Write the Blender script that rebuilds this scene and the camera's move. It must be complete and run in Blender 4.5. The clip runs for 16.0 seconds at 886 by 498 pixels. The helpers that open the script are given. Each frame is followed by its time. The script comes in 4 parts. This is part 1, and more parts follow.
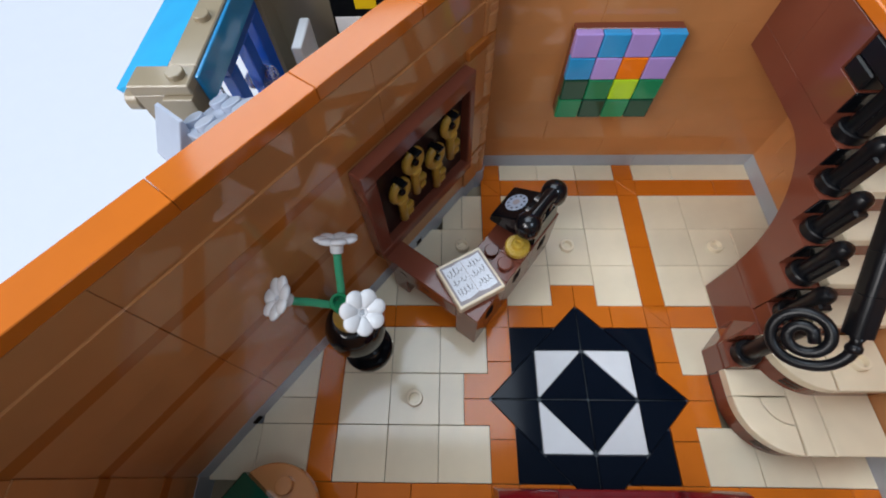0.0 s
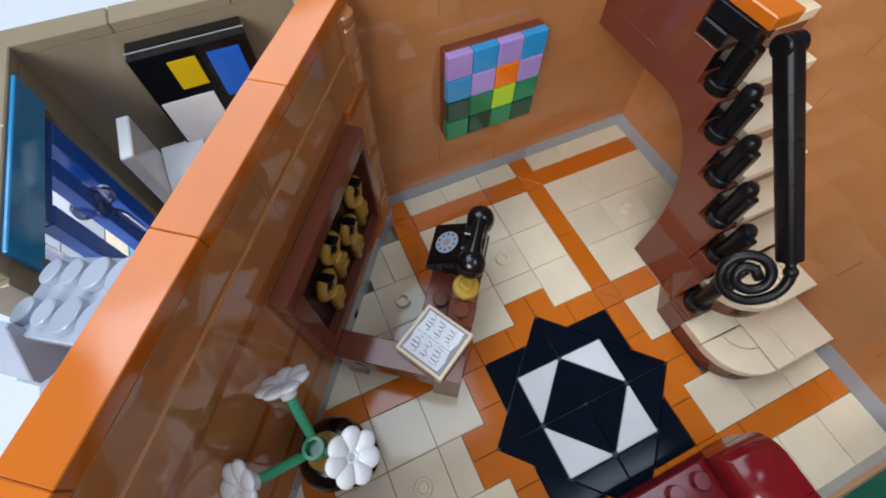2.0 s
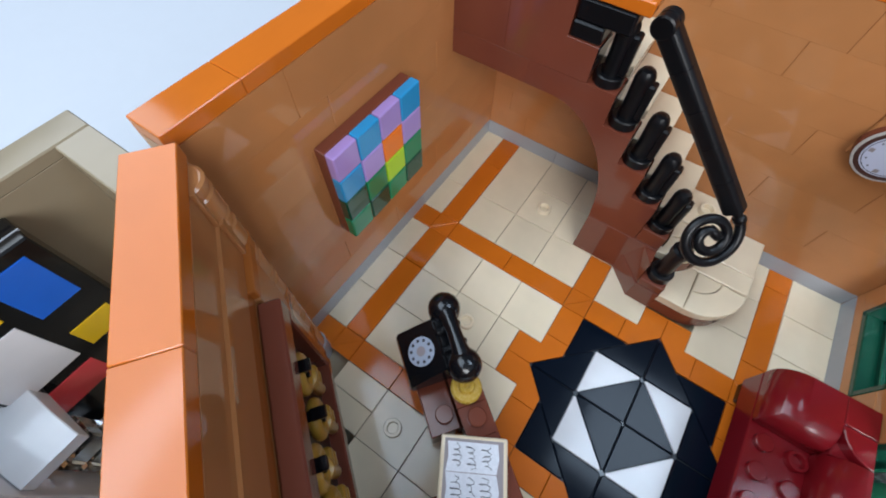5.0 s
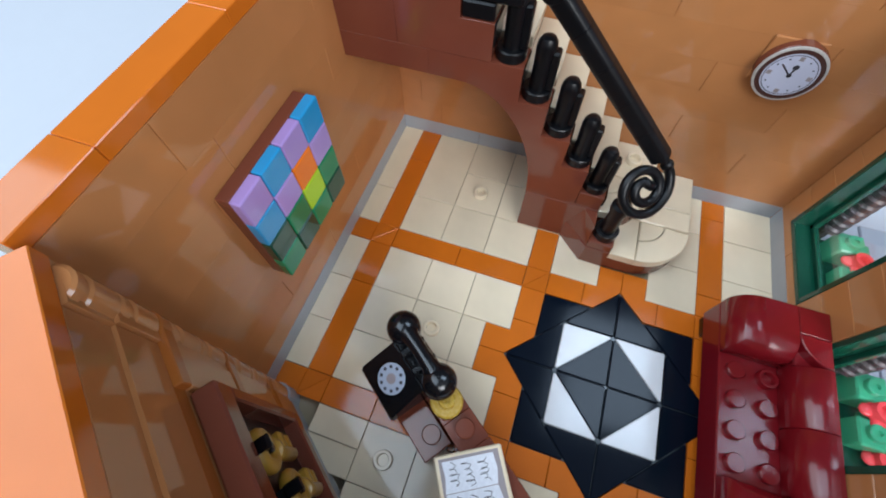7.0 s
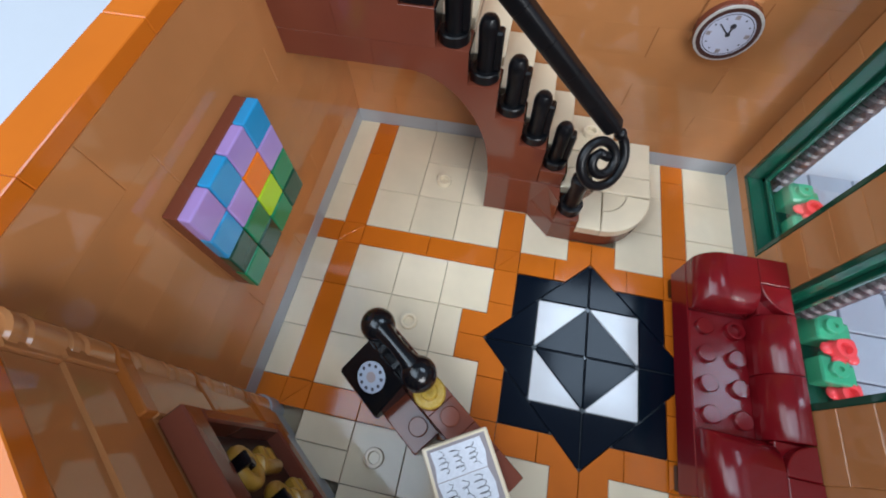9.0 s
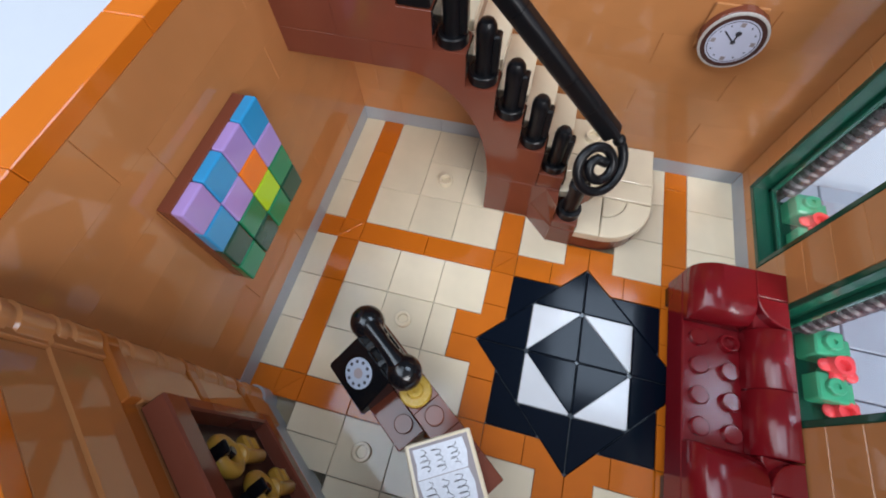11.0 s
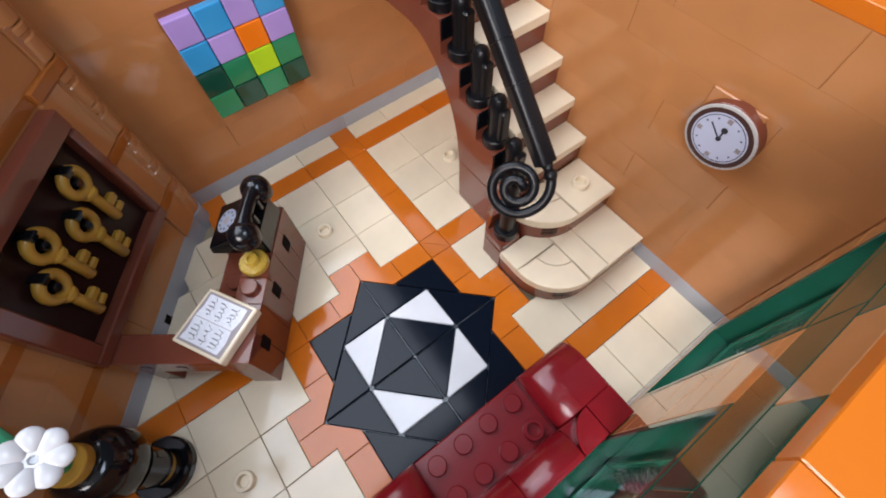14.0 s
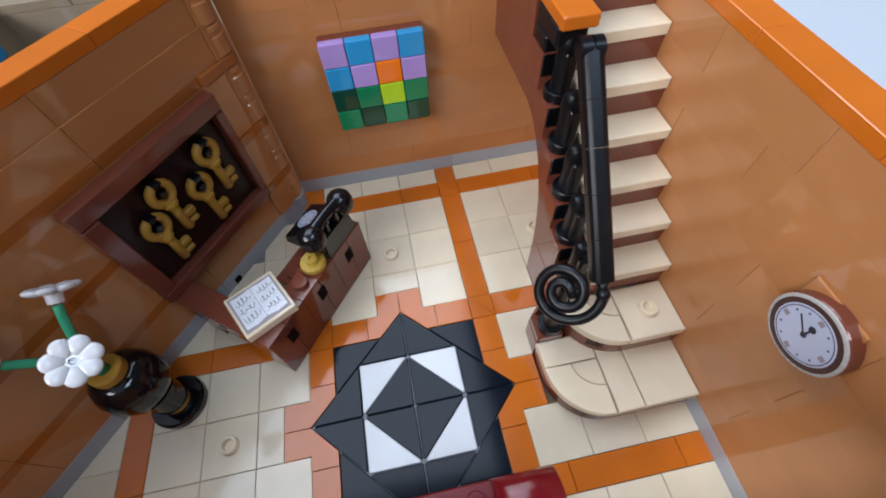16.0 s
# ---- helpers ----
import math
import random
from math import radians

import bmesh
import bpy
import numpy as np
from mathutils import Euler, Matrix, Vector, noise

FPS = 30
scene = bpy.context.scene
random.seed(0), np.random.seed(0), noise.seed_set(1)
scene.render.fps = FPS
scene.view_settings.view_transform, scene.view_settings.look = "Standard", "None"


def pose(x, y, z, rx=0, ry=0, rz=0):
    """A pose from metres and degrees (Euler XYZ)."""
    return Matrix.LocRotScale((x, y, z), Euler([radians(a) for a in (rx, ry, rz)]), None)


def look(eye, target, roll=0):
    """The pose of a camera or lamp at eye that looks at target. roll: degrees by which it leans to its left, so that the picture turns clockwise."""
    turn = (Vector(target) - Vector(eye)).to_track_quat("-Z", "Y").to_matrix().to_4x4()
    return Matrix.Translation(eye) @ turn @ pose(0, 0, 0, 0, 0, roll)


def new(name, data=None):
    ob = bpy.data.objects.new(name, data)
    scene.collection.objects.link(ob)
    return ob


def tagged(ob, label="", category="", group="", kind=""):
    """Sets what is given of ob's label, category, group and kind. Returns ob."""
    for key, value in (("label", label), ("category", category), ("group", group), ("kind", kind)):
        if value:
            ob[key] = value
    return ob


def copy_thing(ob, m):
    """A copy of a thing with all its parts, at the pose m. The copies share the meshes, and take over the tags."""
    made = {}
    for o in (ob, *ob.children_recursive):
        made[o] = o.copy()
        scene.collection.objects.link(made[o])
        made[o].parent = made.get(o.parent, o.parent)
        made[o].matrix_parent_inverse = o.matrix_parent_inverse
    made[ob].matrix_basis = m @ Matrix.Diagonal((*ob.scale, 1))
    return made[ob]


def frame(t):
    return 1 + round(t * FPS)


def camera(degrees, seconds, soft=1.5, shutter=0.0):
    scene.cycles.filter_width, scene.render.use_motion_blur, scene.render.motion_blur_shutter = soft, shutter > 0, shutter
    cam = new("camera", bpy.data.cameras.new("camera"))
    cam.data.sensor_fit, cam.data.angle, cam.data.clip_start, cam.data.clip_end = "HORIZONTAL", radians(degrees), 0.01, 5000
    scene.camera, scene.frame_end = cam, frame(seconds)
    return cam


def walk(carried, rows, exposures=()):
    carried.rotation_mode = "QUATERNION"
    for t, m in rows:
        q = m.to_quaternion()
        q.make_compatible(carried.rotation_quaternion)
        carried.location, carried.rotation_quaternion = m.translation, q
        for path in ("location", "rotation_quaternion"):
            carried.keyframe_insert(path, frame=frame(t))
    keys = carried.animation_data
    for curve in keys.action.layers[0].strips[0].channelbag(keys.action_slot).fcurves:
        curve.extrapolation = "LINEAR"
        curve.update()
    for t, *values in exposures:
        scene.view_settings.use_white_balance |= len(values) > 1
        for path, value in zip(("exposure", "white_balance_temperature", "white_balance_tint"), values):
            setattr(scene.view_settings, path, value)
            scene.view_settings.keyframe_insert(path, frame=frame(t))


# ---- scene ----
S = 0.008  # one stud in metres
cam = camera(93.19, 16.0, soft=1.9)
# seconds; eye in studs from the middle of the rug; yaw, pitch and roll in degrees
PATH = [
    (0, -5.448, -2.700, 17.815, 2.87, -61.71, -2.50),
    (0.5, -5.667, -2.233, 17.973, -3.85, -61.71, -1.46),
    (1, -6.195, -1.427, 18.207, -10.02, -62.06, -1.26),
    (1.5, -5.883, -0.805, 17.872, -18.16, -61.86, 0.29),
    (2, -6.299, 0.097, 17.469, -25.02, -61.56, 0.75),
    (2.5, -6.295, 1.205, 17.135, -32.10, -61.34, 1.69),
    (3, -6.323, 1.965, 16.931, -39.91, -61.04, 3.14),
    (3.5, -5.913, 2.296, 16.731, -45.29, -60.76, 3.32),
    (4, -5.802, 3.353, 16.732, -49.43, -60.42, 2.85),
    (6.5, -5.072, 4.925, 16.727, -67.42, -61.01, -0.19),
    (7, -4.715, 4.779, 16.403, -70.38, -61.69, -0.82),
    (7.5, -4.622, 4.574, 16.459, -73.66, -62.27, -0.66),
    (8, -4.688, 4.854, 16.465, -75.71, -62.63, -0.72),
    (8.5, -4.686, 4.738, 16.470, -76.00, -63.06, -1.64),
    (9, -4.527, 4.448, 16.356, -76.75, -63.30, -1.58),
    (11.5, -4.308, 3.250, 16.629, -69.66, -63.71, -3.76),
    (12, -4.551, 2.233, 16.789, -64.95, -63.64, -3.49),
    (12.5, -4.696, 0.709, 16.813, -58.76, -63.41, -3.03),
    (13, -3.033, -1.111, 16.822, -50.84, -63.20, -2.88),
    (13.5, -2.079, -2.852, 16.475, -42.26, -62.35, -3.25),
    (14, -1.175, -4.190, 16.017, -33.59, -61.44, -3.72),
    (14.5, -0.164, -4.483, 16.167, -25.18, -60.83, -4.19),
    (15, 0.096, -4.909, 16.469, -18.69, -58.85, -4.04),
    (15.5, 0.339, -4.949, 16.349, -12.53, -57.89, -4.34),
    (16, 1.062, -4.024, 16.724, -7.38, -56.91, -4.77),
]


def camera_pose(x, y, z, yaw, pitch, roll):
    turn = pose(0, 0, 0, 0, 0, yaw) @ pose(0, 0, 0, 90 + pitch) @ pose(0, 0, 0, 0, 0, roll)
    return Matrix.Translation((x * S, y * S, z * S)) @ turn


walk(cam, [(row[0], camera_pose(*row[1:])) for row in PATH],
     [(0, 0.0, 6500, 11), (1, -0.06, 6500, 11), (2, 0.0, 6450, 11), (4, 0.02, 6250, 10), (8, 0.1, 6100, 8), (11.5, 0.22, 6450, 13), (13, 0.37, 6700, 17), (14.5, 0.38, 6500, 16), (16, 0.14, 6150, 13)])
# ---- end of path ----

# ---- world and light ----
world = bpy.data.worlds.new("room_light")
scene.world = world
world.use_nodes = True
wn, wl = world.node_tree.nodes, world.node_tree.links
# a pale room, brighter on the side of its window
wco = wn.new("ShaderNodeTexCoord")
wdot = wn.new("ShaderNodeVectorMath")
wdot.operation = "DOT_PRODUCT"
wdot.inputs[1].default_value = (-0.76, -0.63, 0.16)
wl.new(wco.outputs["Generated"], wdot.inputs[0])
wmap = wn.new("ShaderNodeMapRange")
wmap.inputs["From Min"].default_value = -1.0
wl.new(wdot.outputs["Value"], wmap.inputs["Value"])
wramp = wn.new("ShaderNodeValToRGB")
wramp.color_ramp.interpolation = "EASE"
wramp.color_ramp.elements[0].position, wramp.color_ramp.elements[0].color = 0.45, (0.17, 0.185, 0.21, 1)
wramp.color_ramp.elements[1].position, wramp.color_ramp.elements[1].color = 0.95, (0.97, 1.03, 1.12, 1)
wl.new(wmap.outputs["Result"], wramp.inputs["Fac"])
wl.new(wramp.outputs["Color"], wn["Background"].inputs["Color"])
wn["Background"].inputs["Strength"].default_value = 0.45


def area_lamp(name, eye, target, size, watts, colour):
    data = bpy.data.lights.new(name, "AREA")
    data.shape, data.size, data.size_y, data.energy, data.color = "RECTANGLE", size[0], size[1], watts, colour
    lamp = new(name, data)
    lamp.matrix_world = look(eye, target)
    return lamp


# two windows of the room and two lamp panels under its ceiling
area_lamp("room_window", (-1.0, -0.75, 0.95), (0.02, 0.02, 0.05), (0.9, 0.7), 18.0, (1.0, 0.98, 0.97))
area_lamp("ceiling_panel", (0.42, -0.55, 1.3), (0.42, -0.55, 0), (0.40, 0.66), 5.6, (0.66, 0.82, 1.0))
area_lamp("ceiling_panel", (-0.36, 0.48, 1.36), (-0.36, 0.48, 0), (1.04, 0.80), 10.0, (0.74, 0.87, 1.0))
area_lamp("far_window", (-0.35, 1.35, 1.45), (0, 0, 0.05), (1.7, 0.95), 16.0, (0.87, 0.94, 1.0))
scene.view_settings.exposure = 0.0

# ---- materials ----


def plastic(name, colour, rough=0.085, wear=0.35, vary_by=1.0, cloudy=1.0):
    """Moulded plastic: faint shade differences from piece to piece, wavy gloss, dust and fine scratches."""
    mat = bpy.data.materials.new(name)
    mat.use_nodes = True
    nt = mat.node_tree
    n, lk = nt.nodes, nt.links
    bsdf = n["Principled BSDF"]
    co = n.new("ShaderNodeTexCoord")
    info = n.new("ShaderNodeObjectInfo")
    wave = n.new("ShaderNodeTexNoise")
    wave.inputs["Scale"].default_value = 90.0
    wave.inputs["Detail"].default_value = 2.0
    fine = n.new("ShaderNodeTexNoise")
    fine.inputs["Scale"].default_value = 1400.0
    fine.inputs["Detail"].default_value = 4.0
    for t in (wave, fine):
        lk.new(co.outputs["Object"], t.inputs["Vector"])
    # shade from piece to piece, and a faint cloudiness
    vary = n.new("ShaderNodeMapRange")
    vary.inputs["To Min"].default_value, vary.inputs["To Max"].default_value = 1 - 0.07 * vary_by, 1 + 0.05 * vary_by
    lk.new(info.outputs["Random"], vary.inputs["Value"])
    cloud = n.new("ShaderNodeMapRange")
    cloud.inputs["From Min"].default_value, cloud.inputs["From Max"].default_value = 0.3, 0.7
    cloud.inputs["To Min"].default_value, cloud.inputs["To Max"].default_value = 1 - 0.05 * cloudy, 1 + 0.04 * cloudy
    lk.new(wave.outputs["Fac"], cloud.inputs["Value"])
    mul = n.new("ShaderNodeMath")
    mul.operation = "MULTIPLY"
    lk.new(vary.outputs["Result"], mul.inputs[0])
    lk.new(cloud.outputs["Result"], mul.inputs[1])
    tint = n.new("ShaderNodeVectorMath")
    tint.operation = "SCALE"
    tint.inputs[0].default_value = colour
    lk.new(mul.outputs[0], tint.inputs["Scale"])
    lk.new(tint.outputs["Vector"], bsdf.inputs["Base Color"])
    gloss = n.new("ShaderNodeMapRange")
    gloss.inputs["From Min"].default_value, gloss.inputs["From Max"].default_value = 0.35, 0.75
    gloss.inputs["To Min"].default_value, gloss.inputs["To Max"].default_value = rough, rough + 0.16 * wear
    lk.new(fine.outputs["Fac"], gloss.inputs["Value"])
    lk.new(gloss.outputs["Result"], bsdf.inputs["Roughness"])
    b1 = n.new("ShaderNodeBump")
    b1.inputs["Strength"].default_value, b1.inputs["Distance"].default_value = 0.03, 0.0006
    lk.new(wave.outputs["Fac"], b1.inputs["Height"])
    b2 = n.new("ShaderNodeBump")
    b2.inputs["Strength"].default_value, b2.inputs["Distance"].default_value = 0.05 * wear, 0.00004
    lk.new(fine.outputs["Fac"], b2.inputs["Height"])
    lk.new(b1.outputs["Normal"], b2.inputs["Normal"])
    lk.new(b2.outputs["Normal"], bsdf.inputs["Normal"])
    bsdf.inputs["IOR"].default_value = 1.52
    return mat


TAN = plastic("tan_plastic", (0.78, 0.67, 0.485), 0.07, 0.3)
DARK_ORANGE = plastic("dark_orange_plastic", (0.60, 0.15, 0.011))
STRIP = plastic("brownish_orange_plastic", (0.37, 0.115, 0.022), 0.05, 0.2)
NOUGAT = plastic("medium_nougat_plastic", (0.47, 0.20, 0.072), 0.035, 0.15, 0.25)
RED_BROWN = plastic("reddish_brown_plastic", (0.165, 0.046, 0.027), 0.09, 0.3, 0.4)
DARK_BROWN = plastic("dark_brown_plastic", (0.035, 0.012, 0.008))
RACK_BACK = plastic("matt_dark_brown_plastic", (0.022, 0.008, 0.007), 0.3, 0.3)
RACK_BACK.node_tree.nodes["Principled BSDF"].inputs["Specular IOR Level"].default_value = 0.2
BLACK = plastic("black_plastic", (0.004, 0.0045, 0.006), 0.09)
# black with the blue of reflected room light put into its base colour
RUG_BLACK = plastic("rug_black_blue_sheen", (0.003, 0.006, 0.013), 0.09, 0.3)
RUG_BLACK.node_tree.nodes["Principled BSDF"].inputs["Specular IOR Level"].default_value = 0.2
WHITE = plastic("white_plastic", (0.74, 0.75, 0.77))
GREY = plastic("light_grey_plastic", (0.36, 0.38, 0.41))
DARK_RED = plastic("dark_red_plastic", (0.17, 0.006, 0.010), 0.17, 0.2, 0.3)
DARK_GREEN = plastic("dark_green_plastic", (0.006, 0.058, 0.034), 0.05, 0.2)
GREEN = plastic("green_plastic", (0.01, 0.22, 0.09))
BRIGHT_GREEN = plastic("bright_green_plastic", (0.05, 0.36, 0.19))
LIME = plastic("lime_plastic", (0.42, 0.66, 0.02))
MAUVE = plastic("dark_mauve_plastic", (0.06, 0.042, 0.048), 0.25)
LAVENDER = plastic("lavender_plastic", (0.42, 0.29, 0.66))
AZURE = plastic("azure_plastic", (0.03, 0.30, 0.62))
SKY = plastic("bright_azure_plastic", (0.02, 0.42, 0.80))
BLUE = plastic("blue_plastic", (0.014, 0.125, 0.62))
ORANGE = plastic("orange_plastic", (0.85, 0.19, 0.008))
YELLOW = plastic("yellow_plastic", (0.75, 0.50, 0.01))
CORAL = plastic("coral_plastic", (0.80, 0.07, 0.08))
GOLD = plastic("pearl_gold_plastic", (0.42, 0.23, 0.03), 0.28)
BELL_GOLD = plastic("gold_plastic", (0.52, 0.34, 0.05), 0.25)
SAND = plastic("dark_tan_plastic", (0.31, 0.255, 0.17))
SATIN_BLACK = plastic("satin_black_plastic", (0.004, 0.0045, 0.006), 0.3, 0.1)
SATIN_BLACK.node_tree.nodes["Principled BSDF"].inputs["Specular IOR Level"].default_value = 0.3
PHONE_BLACK = plastic("telephone_black_plastic", (0.004, 0.0045, 0.006), 0.17, 0.2)
DIAL = plastic("printed_dial", (0.50, 0.53, 0.66), 0.2)
# near-black matt colour that stands for the shade in holes and notches
RECESS_SHADE = plastic("recess_shade", (0.008, 0.004, 0.003), 0.9)
RECESS_SHADE.node_tree.nodes["Principled BSDF"].inputs["Specular IOR Level"].default_value = 0.1
PAVING = plastic("bluish_grey_paving", (0.36, 0.39, 0.46), 0.3)
# dark grey with shade in it, for paving by the wall and ledge support
SHADED_GREY = plastic("shaded_grey_plastic", (0.055, 0.065, 0.075))
RUG_BASE = plastic("dark_grey_plastic", (0.07, 0.08, 0.09))
PALE = plastic("pale_blue_grey_plastic", (0.37, 0.42, 0.52), 0.16)
TABLE_WHITE = plastic("white_table_top", (0.58, 0.62, 0.68), 0.5, 0.35, 1.0, 0.15)
INK = plastic("printed_ink", (0.03, 0.03, 0.04), 0.4)
GREY_INK = plastic("grey_print", (0.28, 0.24, 0.25), 0.4)
PAPER = plastic("printed_page", (0.72, 0.74, 0.80), 0.25)
BROWN_INK = plastic("brown_print", (0.06, 0.025, 0.02), 0.3)
SILVER = plastic("silver_print", (0.45, 0.43, 0.40), 0.25)


def clear(name, colour, rough=0.02):
    mat = bpy.data.materials.new(name)
    mat.use_nodes = True
    b = mat.node_tree.nodes["Principled BSDF"]
    b.inputs["Base Color"].default_value = (*colour, 1)
    b.inputs["Roughness"].default_value = rough
    b.inputs["Transmission Weight"].default_value = 1.0
    b.inputs["IOR"].default_value = 1.45
    return mat


CLEAR = clear("clear_glass", (0.96, 0.98, 1.0))
SMOKE = clear("smoky_clear", (0.70, 0.70, 0.80), 0.06)

# ---- builders; lengths in studs ----


def mesh_of(name, bm, material):
    me = bpy.data.meshes.new(name)
    bmesh.ops.scale(bm, vec=(S, S, S), verts=bm.verts)
    bm.to_mesh(me)
    bm.free()
    me.materials.append(material)
    return me


def thing(name, at, label, category, rz=0.0, group="", kind=""):
    ob = new(name)
    ob.matrix_world = pose(at[0] * S, at[1] * S, at[2] * S, 0, 0, rz)
    ob.empty_display_size = 0.005
    return tagged(ob, label, category, group, kind)


def part(name, bm, material, parent, label=""):
    ob = new(name, mesh_of(name, bm, material))
    if parent is not None:
        ob.parent = parent
    return tagged(ob, label) if label else ob


def solid(name, bm, material, label, category, kind="", group="", at=(0, 0, 0), rz=0.0):
    """A thing that is one mesh."""
    ob = new(name, mesh_of(name, bm, material))
    ob.matrix_world = pose(at[0] * S, at[1] * S, at[2] * S, 0, 0, rz)
    return tagged(ob, label, category, group, kind)


def block(x0, x1, y0, y1, z0, z1, bevel=0.04, bm=None, segments=1):
    """A box with bevelled edges, added to bm."""
    tmp = bmesh.new()
    bmesh.ops.create_cube(tmp, size=1)
    bmesh.ops.scale(tmp, vec=(x1 - x0, y1 - y0, z1 - z0), verts=tmp.verts)
    bmesh.ops.translate(tmp, vec=((x0 + x1) / 2, (y0 + y1) / 2, (z0 + z1) / 2), verts=tmp.verts)
    if bevel:
        bmesh.ops.bevel(tmp, geom=tmp.edges[:], offset=bevel, segments=segments, affect="EDGES", profile=0.5)
    return join(bm, tmp)


def join(bm, tmp):
    if bm is None:
        return tmp
    me = bpy.data.meshes.new("tmp")
    tmp.to_mesh(me)
    tmp.free()
    bm.from_mesh(me)
    bpy.data.meshes.remove(me)
    return bm


def smooth(bm):
    for f in bm.faces:
        f.smooth = True
    return bm


def lathe(profile, at=(0, 0, 0), axis="z", sides=28, bm=None):
    """A turned form from (radius, height) pairs."""
    tmp = bmesh.new()
    rings = []
    for r, h in profile:
        ring = []
        for k in range(sides):
            a = 2 * math.pi * k / sides
            p = (r * math.cos(a), r * math.sin(a), h)
            if axis == "x":
                p = (h, r * math.cos(a), r * math.sin(a))
            elif axis == "y":
                p = (r * math.cos(a), h, r * math.sin(a))
            ring.append(tmp.verts.new((p[0] + at[0], p[1] + at[1], p[2] + at[2])))
        rings.append(ring)
    for a, b in zip(rings, rings[1:]):
        for k in range(sides):
            f = tmp.faces.new((a[k], a[(k + 1) % sides], b[(k + 1) % sides], b[k]))
            f.smooth = True
    for ring in (rings[0], rings[-1]):
        tmp.faces.new(ring)
    for k in range(1, len(profile) - 1):
        (r0, h0), (r1, h1), (r2, h2) = profile[k - 1:k + 2]
        bend = math.atan2(h2 - h1, r2 - r1) - math.atan2(h1 - h0, r1 - r0)
        if abs((bend + math.pi) % (2 * math.pi) - math.pi) > 0.6:
            for j in range(sides):
                e = tmp.edges.get((rings[k][j], rings[k][(j + 1) % sides]))
                if e:
                    e.smooth = False
    bmesh.ops.recalc_face_normals(tmp, faces=tmp.faces[:])
    return join(bm, tmp)


def disc(r, z0, z1, at=(0, 0, 0), axis="z", bevel=0.03, sides=28, bm=None):
    return lathe([(r - bevel, z0), (r, z0 + bevel), (r, z1 - bevel), (r - bevel, z1)], at, axis, sides, bm)


def stud(x, y, z, bm=None, r=0.3, h=0.2):
    return lathe([(r, z), (r, z + h - 0.03), (r - 0.03, z + h)], (x, y, 0), "z", 18, bm)


def ring_stud(x, y, z, bm=None):
    """A hollow stud."""
    return lathe([(0.33, z), (0.33, z + 0.21), (0.31, z + 0.24), (0.22, z + 0.24), (0.20, z + 0.21), (0.20, z + 0.01)], (x, y, 0), "z", 22, bm)


def prism(outline, z0, z1, bm=None, bevel=0.03):
    """A flat form with the given outline in x and y, upright from z0 to z1."""
    tmp = bmesh.new()
    low = [tmp.verts.new((x, y, z0)) for x, y in outline]
    high = [tmp.verts.new((x, y, z1)) for x, y in outline]
    tmp.faces.new(low)
    tmp.faces.new(high)
    for k in range(len(low)):
        j = (k + 1) % len(low)
        tmp.faces.new((low[k], low[j], high[j], high[k]))
    bmesh.ops.recalc_face_normals(tmp, faces=tmp.faces[:])
    if bevel:
        top = [e for e in tmp.edges if all(abs(v.co.z - z1) < 1e-5 for v in e.verts)]
        bmesh.ops.bevel(tmp, geom=top, offset=bevel, segments=1, affect="EDGES")
    return join(bm, tmp)


def tube(points, r, sides=12, bm=None, close=True):
    """A round bar along points; r is one radius or one for each point."""
    tmp = bmesh.new()
    pts = [Vector(p) for p in points]
    radii = r if isinstance(r, (list, tuple)) else [r] * len(pts)
    rings, side = [], None
    for k, p in enumerate(pts):
        way = (pts[min(k + 1, len(pts) - 1)] - pts[max(k - 1, 0)]).normalized()
        if side is None:
            side = way.orthogonal().normalized()
        side = (side - way * side.dot(way)).normalized()
        up = way.cross(side)
        rings.append([tmp.verts.new(p + radii[k] * (math.cos(2 * math.pi * j / sides) * side + math.sin(2 * math.pi * j / sides) * up)) for j in range(sides)])
    for a, b in zip(rings, rings[1:]):
        for j in range(sides):
            tmp.faces.new((a[j], a[(j + 1) % sides], b[(j + 1) % sides], b[j])).smooth = True
    if close:
        for ring in (rings[0], rings[-1]):
            tmp.faces.new(ring)
    bmesh.ops.recalc_face_normals(tmp, faces=tmp.faces[:])
    return join(bm, tmp)


def ball(at, r, bm=None, scale=(1, 1, 1), seg=16):
    tmp = bmesh.new()
    bmesh.ops.create_uvsphere(tmp, u_segments=seg, v_segments=max(8, seg // 2), radius=r)
    bmesh.ops.scale(tmp, vec=scale, verts=tmp.verts)
    bmesh.ops.translate(tmp, vec=at, verts=tmp.verts)
    return join(bm, smooth(tmp))


def turned(bm, m):
    bmesh.ops.transform(bm, matrix=m, verts=bm.verts)
    return bm


PIECES = {}
SEAT = random.Random(11)  # how unevenly the tiles are pressed down


def piece(name, size, material, parent, at, rz=0.0, bevel=0.035, gap=0.02):
    """A box-shaped piece with its lower middle at `at`; alike pieces share one mesh."""
    key = (name, size, material.name)
    if key not in PIECES:
        a, b, c = size
        PIECES[key] = mesh_of(name, block(-a / 2 + gap / 2, a / 2 - gap / 2, -b / 2 + gap / 2, b / 2 - gap / 2, 0, c - (gap / 2 if c > 0.5 else 0), bevel), material)
    ob = new(name, PIECES[key])
    ob.parent = parent
    tip = (SEAT.uniform(-0.25, 0.25), SEAT.uniform(-0.25, 0.25)) if name == "tile" else (0, 0)
    ob.matrix_local = pose(at[0] * S, at[1] * S, at[2] * S, tip[0], tip[1], rz)
    return ob


